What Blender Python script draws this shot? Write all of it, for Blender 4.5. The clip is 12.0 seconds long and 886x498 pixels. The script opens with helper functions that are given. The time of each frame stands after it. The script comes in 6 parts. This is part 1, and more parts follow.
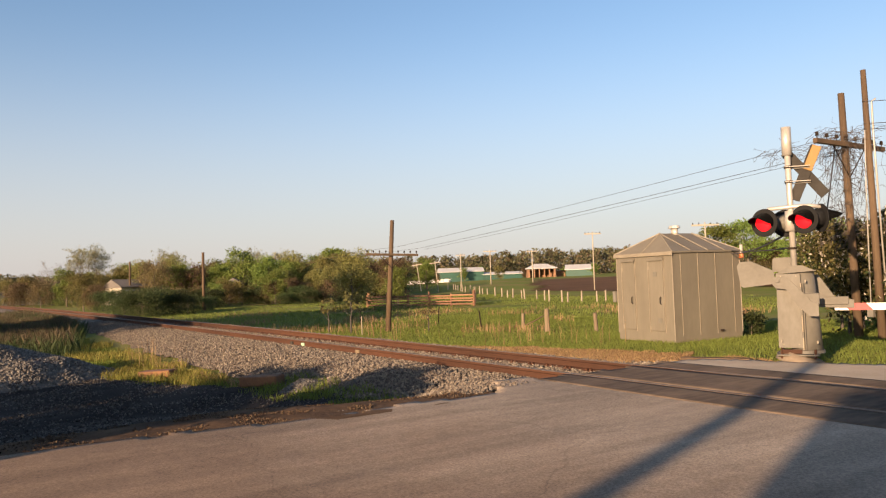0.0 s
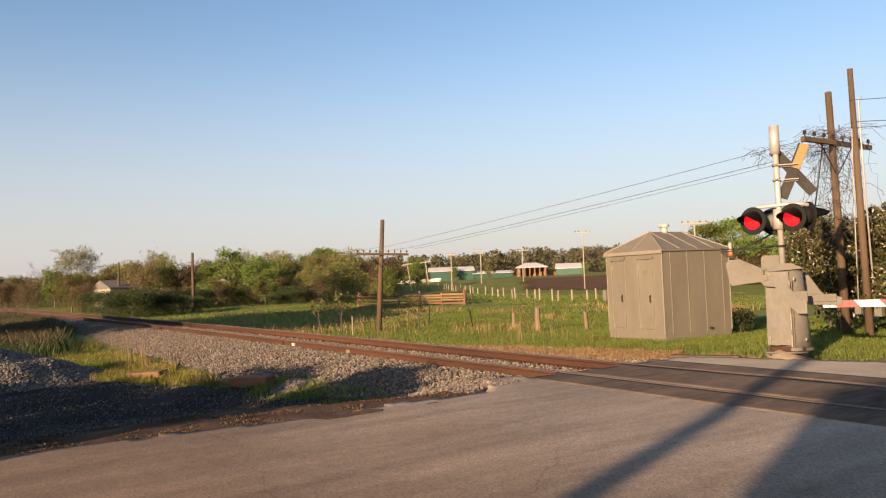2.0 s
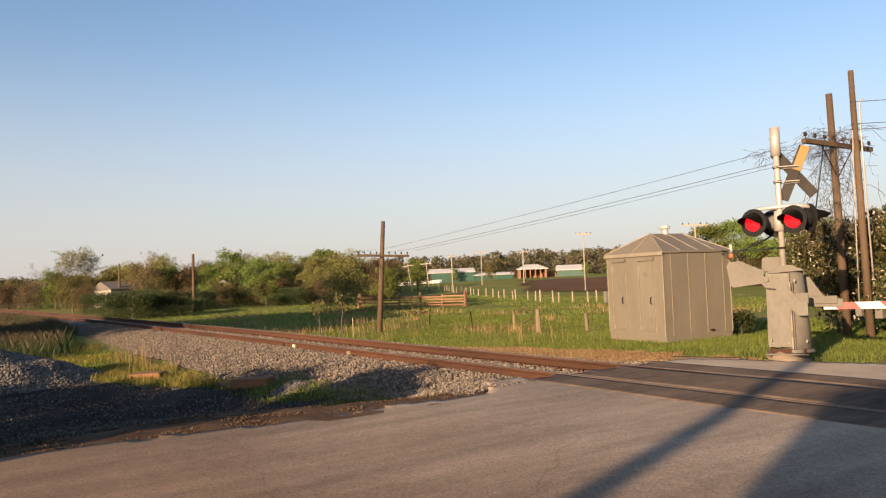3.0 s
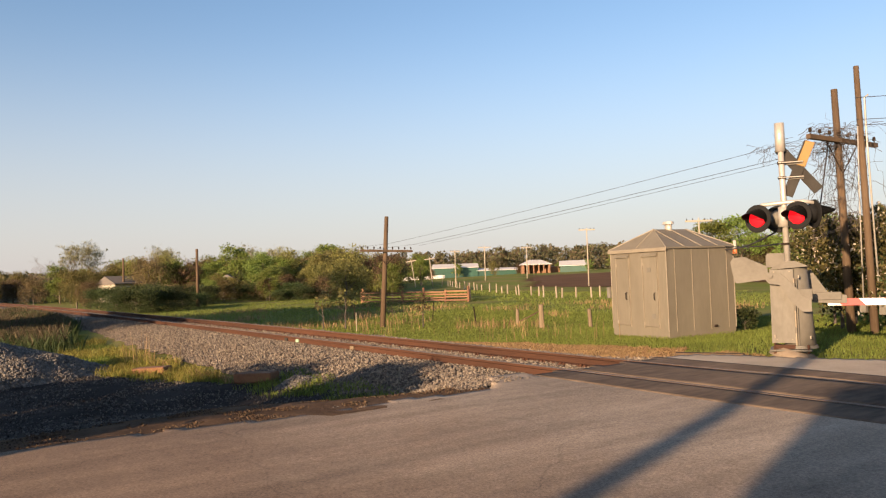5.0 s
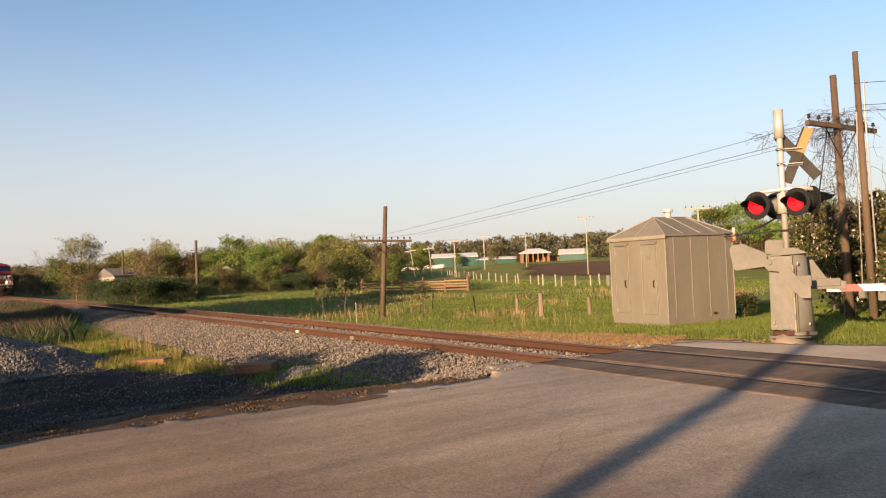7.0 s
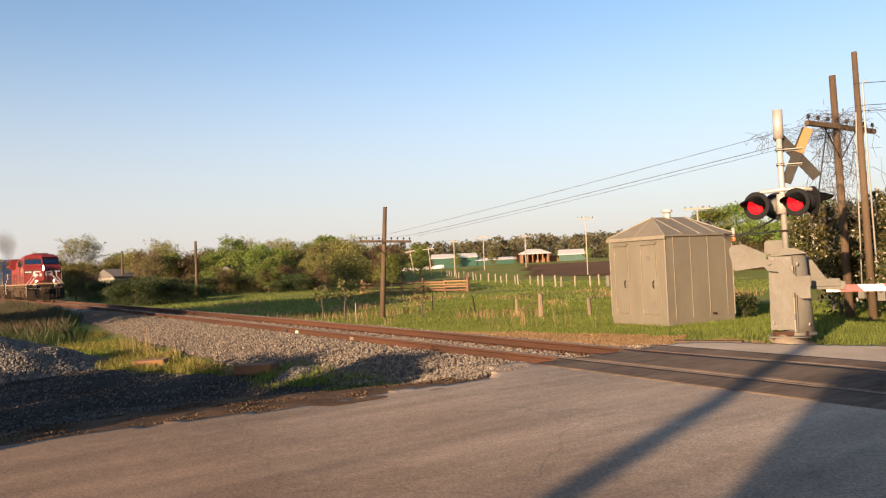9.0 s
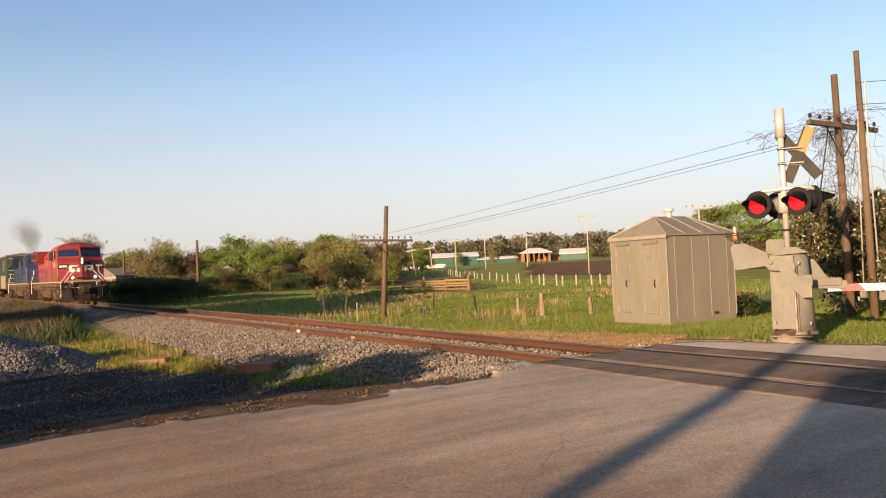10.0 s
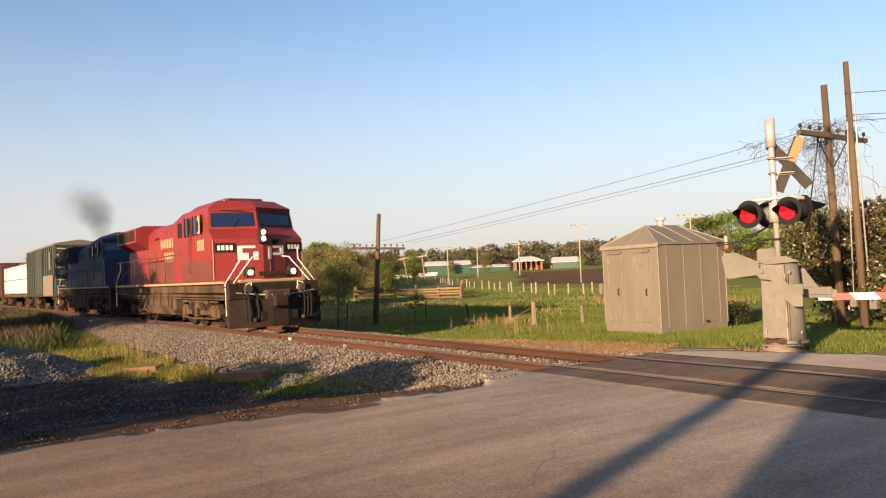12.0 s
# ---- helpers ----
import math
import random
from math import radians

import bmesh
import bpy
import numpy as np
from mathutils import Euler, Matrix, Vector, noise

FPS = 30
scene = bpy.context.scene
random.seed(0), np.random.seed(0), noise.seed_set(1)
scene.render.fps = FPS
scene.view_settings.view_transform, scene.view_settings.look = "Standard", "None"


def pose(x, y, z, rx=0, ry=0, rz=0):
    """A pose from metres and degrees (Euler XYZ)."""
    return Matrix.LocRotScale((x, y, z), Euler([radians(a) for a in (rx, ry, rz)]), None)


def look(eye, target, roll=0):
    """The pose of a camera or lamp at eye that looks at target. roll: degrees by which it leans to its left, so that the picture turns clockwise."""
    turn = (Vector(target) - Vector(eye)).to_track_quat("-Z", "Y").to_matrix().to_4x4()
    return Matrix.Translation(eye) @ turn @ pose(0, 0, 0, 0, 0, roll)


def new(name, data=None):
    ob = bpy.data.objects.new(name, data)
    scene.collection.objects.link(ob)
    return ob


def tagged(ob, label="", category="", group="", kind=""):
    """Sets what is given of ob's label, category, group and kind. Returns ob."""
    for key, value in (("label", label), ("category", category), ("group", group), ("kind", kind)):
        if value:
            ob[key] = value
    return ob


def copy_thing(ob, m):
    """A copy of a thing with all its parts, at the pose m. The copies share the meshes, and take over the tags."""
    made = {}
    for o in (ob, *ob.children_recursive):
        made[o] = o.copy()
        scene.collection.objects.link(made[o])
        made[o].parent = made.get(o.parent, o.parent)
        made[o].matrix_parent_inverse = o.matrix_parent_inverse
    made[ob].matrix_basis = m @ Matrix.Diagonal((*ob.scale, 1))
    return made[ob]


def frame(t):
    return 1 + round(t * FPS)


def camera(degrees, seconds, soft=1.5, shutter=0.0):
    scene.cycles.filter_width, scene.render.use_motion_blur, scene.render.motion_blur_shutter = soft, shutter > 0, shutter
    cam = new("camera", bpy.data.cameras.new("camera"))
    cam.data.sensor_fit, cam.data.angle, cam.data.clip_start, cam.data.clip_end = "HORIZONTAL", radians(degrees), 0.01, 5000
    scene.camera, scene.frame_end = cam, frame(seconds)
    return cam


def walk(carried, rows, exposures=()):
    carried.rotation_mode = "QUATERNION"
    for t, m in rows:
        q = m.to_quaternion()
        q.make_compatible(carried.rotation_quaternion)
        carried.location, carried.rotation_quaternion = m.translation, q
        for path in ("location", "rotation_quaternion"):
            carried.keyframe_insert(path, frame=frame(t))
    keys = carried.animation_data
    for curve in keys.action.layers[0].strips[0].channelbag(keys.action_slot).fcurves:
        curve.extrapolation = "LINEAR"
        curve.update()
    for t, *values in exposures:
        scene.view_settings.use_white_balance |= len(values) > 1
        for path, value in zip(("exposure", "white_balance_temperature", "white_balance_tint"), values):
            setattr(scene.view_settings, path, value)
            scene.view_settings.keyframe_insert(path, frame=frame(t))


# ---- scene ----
# ---- the camera, held by hand at the roadside ----
EYE = Vector((0.0, 0.0, 1.566))
cam = camera(61.42, 12.0, soft=1.25)


def aim(yaw, pitch, roll):
    """A pose at EYE: yaw from +Y (left is positive), pitch up and lean to the right, in degrees."""
    a, p = radians(yaw), radians(pitch)
    way = Vector((-math.sin(a) * math.cos(p), math.cos(a) * math.cos(p), math.sin(p)))
    return look(EYE, EYE + way * 10, -roll)


PATH = [(0, -33.628, 2.35, 1.979), (0.5, -34.286, 2.241, 1.931), (1, -34.455, 2.244, 2.144), (1.5, -34.358, 2.265, 2.151),
        (2, -34.36, 2.269, 2.243), (2.5, -34.345, 2.335, 2.249), (3, -34.319, 2.391, 2.2), (5, -34.044, 2.04, 2.076),
        (5.5, -33.824, 1.979, 2.153), (6, -33.886, 1.6, 2.384), (6.5, -33.964, 1.413, 2.553), (7, -34.071, 1.229, 2.543),
        (9, -34.104, 1.269, 2.586), (9.5, -34.141, 1.13, 2.647), (10, -34.001, 1.202, 2.574), (10.5, -33.953, 1.354, 2.526),
        (11, -33.945, 1.441, 2.539), (11.5, -33.985, 1.541, 2.459), (12, -34.615, 1.8, 2.406)]
walk(cam, [(t, aim(a, p, r)) for t, a, p, r in PATH], [(0, 1.44, 7150, 13), (5, 1.47, 7150, 13), (6.5, 1.53, 7150, 13), (9.5, 1.6, 7150, 13), (12, 1.58, 7150, 13)])

# ---- light: a low evening sun behind the camera, clear sky ----
SUN_EL, SUN_AZ = radians(12.4), radians(21.5)   # the shadows run along SUN_AZ, measured from +X towards +Y
world = bpy.data.worlds.new("sky")
scene.world = world
world.use_nodes = True
wn = world.node_tree.nodes
sky = wn.new("ShaderNodeTexSky")
sky.sky_type, sky.sun_disc = "NISHITA", False
sky.sun_elevation = SUN_EL
sky.sun_rotation = math.atan2(-math.cos(SUN_AZ), -math.sin(SUN_AZ)) % (2 * math.pi)
sky.altitude, sky.air_density, sky.dust_density, sky.ozone_density = 200, 1.0, 1.6, 3.0
# pale evening haze that thickens towards the horizon all round
wl = world.node_tree.links.new
tcw, sep, fade, haze = wn.new("ShaderNodeTexCoord"), wn.new("ShaderNodeSeparateXYZ"), wn.new("ShaderNodeMapRange"), wn.new("ShaderNodeMixRGB")
fade.interpolation_type = "SMOOTHERSTEP"
fade.inputs["From Min"].default_value, fade.inputs["From Max"].default_value = -0.06, 0.40
fade.inputs["To Min"].default_value, fade.inputs["To Max"].default_value = 0.82, 0.0
haze.inputs[2].default_value = (2.93, 2.86, 3.03, 1)
wl(tcw.outputs["Generated"], sep.inputs[0])
wl(sep.outputs[2], fade.inputs[0])
wl(fade.outputs[0], haze.inputs[0])
wl(sky.outputs[0], haze.inputs[1])
wl(haze.outputs[0], wn["Background"].inputs[0])
wn["Background"].inputs[1].default_value = 0.085
sun = new("sun", bpy.data.lights.new("sun", "SUN"))
sun.data.energy, sun.data.angle, sun.data.color = 5.0, radians(0.6), (1.0, 0.72, 0.47)
sun.matrix_world = look((-40, -16, 12), Vector((-40, -16, 12)) + Vector((math.cos(SUN_AZ) * math.cos(SUN_EL), math.sin(SUN_AZ) * math.cos(SUN_EL), -math.sin(SUN_EL))))


# ---- materials ----
TONE = 0.48   # brings the colour table to true reflectances


def mat(name, col, col2=None, rough=0.8, metal=0.0, scale=4.0, fine=60.0, bump=0.3, depth=0.02, per="", amount=0.5, glow=0.0, spec=0.5, stretch=(1, 1, 1), mid=0.5, width=0.25):
    """A node material: two colours mixed by coarse and fine noise, and a relief. per: 'object' or 'island' varies the tone piece by piece."""
    m = bpy.data.materials.new(name)
    m.use_nodes = True
    nt = m.node_tree
    n, ln = nt.nodes, nt.links.new
    b = n["Principled BSDF"]
    b.inputs["Roughness"].default_value, b.inputs["Metallic"].default_value = rough, metal
    b.inputs["Specular IOR Level"].default_value = spec
    col2 = col2 or tuple(c * 0.72 for c in col)
    if not glow:
        col, col2 = tuple(c * TONE for c in col), tuple(c * TONE for c in col2)
    geo = n.new("ShaderNodeNewGeometry")
    tc = n.new("ShaderNodeTexCoord")
    mp = n.new("ShaderNodeMapping")
    mp.inputs["Scale"].default_value = stretch
    ln(tc.outputs["Object"], mp.inputs["Vector"])
    big, small = n.new("ShaderNodeTexNoise"), n.new("ShaderNodeTexNoise")
    big.inputs["Scale"].default_value, small.inputs["Scale"].default_value = scale, fine
    big.inputs["Detail"].default_value, small.inputs["Detail"].default_value = 5, 4
    ln(mp.outputs[0], big.inputs["Vector"])
    ln(mp.outputs[0], small.inputs["Vector"])
    add = n.new("ShaderNodeMath")
    add.operation = "MULTIPLY_ADD"
    add.inputs[1].default_value = 0.45
    ln(small.outputs[0], add.inputs[0])
    ln(big.outputs[0], add.inputs[2])
    ramp = n.new("ShaderNodeMapRange")
    ramp.inputs["From Min"].default_value, ramp.inputs["From Max"].default_value = mid + 0.22 - width, mid + 0.22 + width
    ln(add.outputs[0], ramp.inputs[0])
    mix = n.new("ShaderNodeMix")
    mix.data_type = "RGBA"
    mix.inputs[6].default_value, mix.inputs[7].default_value = (*col2, 1), (*col, 1)
    ln(ramp.outputs[0], mix.inputs[0])
    out = mix.outputs[2]
    if per:
        rnd = geo.outputs["Random Per Island"]
        if per == "object":
            rnd = n.new("ShaderNodeObjectInfo").outputs["Random"]
        hsv = n.new("ShaderNodeHueSaturation")
        mr = n.new("ShaderNodeMapRange")
        mr.inputs["To Min"].default_value, mr.inputs["To Max"].default_value = 1 - amount, 1 + amount
        ln(rnd, mr.inputs[0])
        ln(mr.outputs[0], hsv.inputs["Value"])
        mh = n.new("ShaderNodeMapRange")
        mh.inputs["To Min"].default_value, mh.inputs["To Max"].default_value = 0.5 - 0.03 * amount, 0.5 + 0.03 * amount
        ln(rnd, mh.inputs[0])
        ln(mh.outputs[0], hsv.inputs["Hue"])
        ln(out, hsv.inputs["Color"])
        out = hsv.outputs[0]
    ln(out, b.inputs["Base Color"])
    if glow:
        b.inputs["Emission Color"].default_value = (*col, 1)
        b.inputs["Emission Strength"].default_value = glow
    if bump:
        bp = n.new("ShaderNodeBump")
        bp.inputs["Strength"].default_value, bp.inputs["Distance"].default_value = bump, depth
        ln(add.outputs[0], bp.inputs["Height"])
        ln(bp.outputs[0], b.inputs["Normal"])
    return m


def leaf_mat(name, col, col2, amount=0.3, thin=0.45, vary=0.0):
    """Foliage: varies leaf by leaf, and lets some light through."""
    m = mat(name, col, col2, rough=0.65, scale=0.6, fine=3, bump=0, per="island", amount=amount, spec=0.25)
    n, ln = m.node_tree.nodes, m.node_tree.links.new
    tr, mx = n.new("ShaderNodeBsdfTranslucent"), n.new("ShaderNodeMixShader")
    mx.inputs[0].default_value = thin
    b = n["Principled BSDF"]
    # no two plants have quite the same green
    oi, hv, h1, v1 = n.new("ShaderNodeObjectInfo"), n.new("ShaderNodeHueSaturation"), n.new("ShaderNodeMapRange"), n.new("ShaderNodeMapRange")
    h1.inputs["To Min"].default_value, h1.inputs["To Max"].default_value = 0.5 - 0.035 * vary, 0.5 + 0.02 * vary
    v1.inputs["To Min"].default_value, v1.inputs["To Max"].default_value = 1 - 0.4 * vary, 1 + 0.35 * vary
    ln(oi.outputs["Random"], h1.inputs[0])
    ln(oi.outputs["Random"], v1.inputs[0])
    ln(h1.outputs[0], hv.inputs["Hue"])
    ln(v1.outputs[0], hv.inputs["Value"])
    ln(b.inputs["Base Color"].links[0].from_socket, hv.inputs["Color"])
    ln(hv.outputs[0], b.inputs["Base Color"])
    ln(hv.outputs[0], tr.inputs[0])
    ln(b.outputs[0], mx.inputs[1])
    ln(tr.outputs[0], mx.inputs[2])
    ln(mx.outputs[0], n["Material Output"].inputs[0])
    return m


def road_mat():
    """Old asphalt: broad stains, worn paler tracks, coarse aggregate and thin cracks."""
    m = mat("road", (0.60, 0.50, 0.40), (0.40, 0.335, 0.275), 0.92, spec=0.15, scale=0.45, fine=7, bump=0.25, depth=0.02, width=0.2, stretch=(0.7, 1, 1))
    n, ln = m.node_tree.nodes, m.node_tree.links.new
    b = n["Principled BSDF"]
    src = b.inputs["Base Color"].links[0].from_socket
    tc = n.new("ShaderNodeTexCoord")
    grit, vor, warp = n.new("ShaderNodeTexNoise"), n.new("ShaderNodeTexVoronoi"), n.new("ShaderNodeTexNoise")
    grit.inputs["Scale"].default_value, grit.inputs["Detail"].default_value, grit.inputs["Roughness"].default_value = 45, 6, 0.75
    warp.inputs["Scale"].default_value = 1.4
    vor.feature = "DISTANCE_TO_EDGE"
    vor.inputs["Scale"].default_value = 0.32
    wadd = n.new("ShaderNodeMixRGB")
    wadd.blend_type, wadd.inputs[0].default_value = "ADD", 0.5
    ln(tc.outputs["Object"], grit.inputs["Vector"])
    ln(tc.outputs["Object"], warp.inputs["Vector"])
    ln(tc.outputs["Object"], wadd.inputs[1])
    ln(warp.outputs["Color"], wadd.inputs[2])
    ln(wadd.outputs[0], vor.inputs["Vector"])
    g = n.new("ShaderNodeMapRange")
    g.inputs["From Min"].default_value, g.inputs["From Max"].default_value = 0.3, 0.7
    g.inputs["To Min"].default_value, g.inputs["To Max"].default_value = 0.5, 1.5
    ln(grit.outputs[0], g.inputs[0])
    c = n.new("ShaderNodeMapRange")
    c.inputs["From Max"].default_value, c.inputs["To Min"].default_value = 0.005, 0.8
    ln(vor.outputs["Distance"], c.inputs[0])
    mu = n.new("ShaderNodeMath")
    mu.operation = "MULTIPLY"
    ln(g.outputs[0], mu.inputs[0])
    ln(c.outputs[0], mu.inputs[1])
    sc = n.new("ShaderNodeVectorMath")
    sc.operation = "SCALE"
    # darker and browner on the one side of a ragged line, paler by the rails
    sx, pn, ad, pm = n.new("ShaderNodeSeparateXYZ"), n.new("ShaderNodeTexNoise"), n.new("ShaderNodeMath"), n.new("ShaderNodeMapRange")
    pn.inputs["Scale"].default_value, pn.inputs["Detail"].default_value, pn.inputs["Roughness"].default_value = 0.55, 6, 0.6
    ln(tc.outputs["Object"], sx.inputs[0])
    ln(tc.outputs["Object"], pn.inputs["Vector"])
    ad.operation = "MULTIPLY_ADD"
    ad.inputs[1].default_value = 5.0
    ln(pn.outputs[0], ad.inputs[0])
    ln(sx.outputs[0], ad.inputs[2])
    pm.inputs["From Min"].default_value, pm.inputs["From Max"].default_value = 4.6, 8.4
    ln(ad.outputs[0], pm.inputs[0])
    side_tone, tint = n.new("ShaderNodeMixRGB"), n.new("ShaderNodeMixRGB")
    tint.inputs[1].default_value, tint.inputs[2].default_value = (0.74, 0.63, 0.56, 1), (1.16, 1.12, 1.08, 1)
    ln(pm.outputs[0], tint.inputs[0])
    side_tone.blend_type, side_tone.inputs[0].default_value = "MULTIPLY", 1.0
    ln(src, side_tone.inputs[1])
    ln(tint.outputs[0], side_tone.inputs[2])
    # streaks worn along the way the traffic goes
    st, sm, sn = n.new("ShaderNodeMapping"), n.new("ShaderNodeMapRange"), n.new("ShaderNodeTexNoise")
    st.inputs["Scale"].default_value = (0.25, 2.2, 1)
    sn.inputs["Scale"].default_value, sn.inputs["Detail"].default_value = 1.0, 6
    ln(tc.outputs["Object"], st.inputs[0])
    ln(st.outputs[0], sn.inputs["Vector"])
    sm.inputs["From Min"].default_value, sm.inputs["From Max"].default_value = 0.32, 0.7
    sm.inputs["To Min"].default_value, sm.inputs["To Max"].default_value = 0.78, 1.2
    ln(sn.outputs[0], sm.inputs[0])
    worn = n.new("ShaderNodeMath")
    worn.operation = "MULTIPLY"
    ln(mu.outputs[0], worn.inputs[0])
    ln(sm.outputs[0], worn.inputs[1])
    ln(side_tone.outputs[0], sc.inputs[0])
    ln(worn.outputs[0], sc.inputs["Scale"])
    ln(sc.outputs[0], b.inputs["Base Color"])
    b2 = n.new("ShaderNodeBump")
    b2.inputs["Strength"].default_value, b2.inputs["Distance"].default_value = 0.5, 0.006
    ln(grit.outputs[0], b2.inputs["Height"])
    old = b.inputs["Normal"].links[0].from_socket
    ln(old, b2.inputs["Normal"])
    ln(b2.outputs[0], b.inputs["Normal"])
    return m


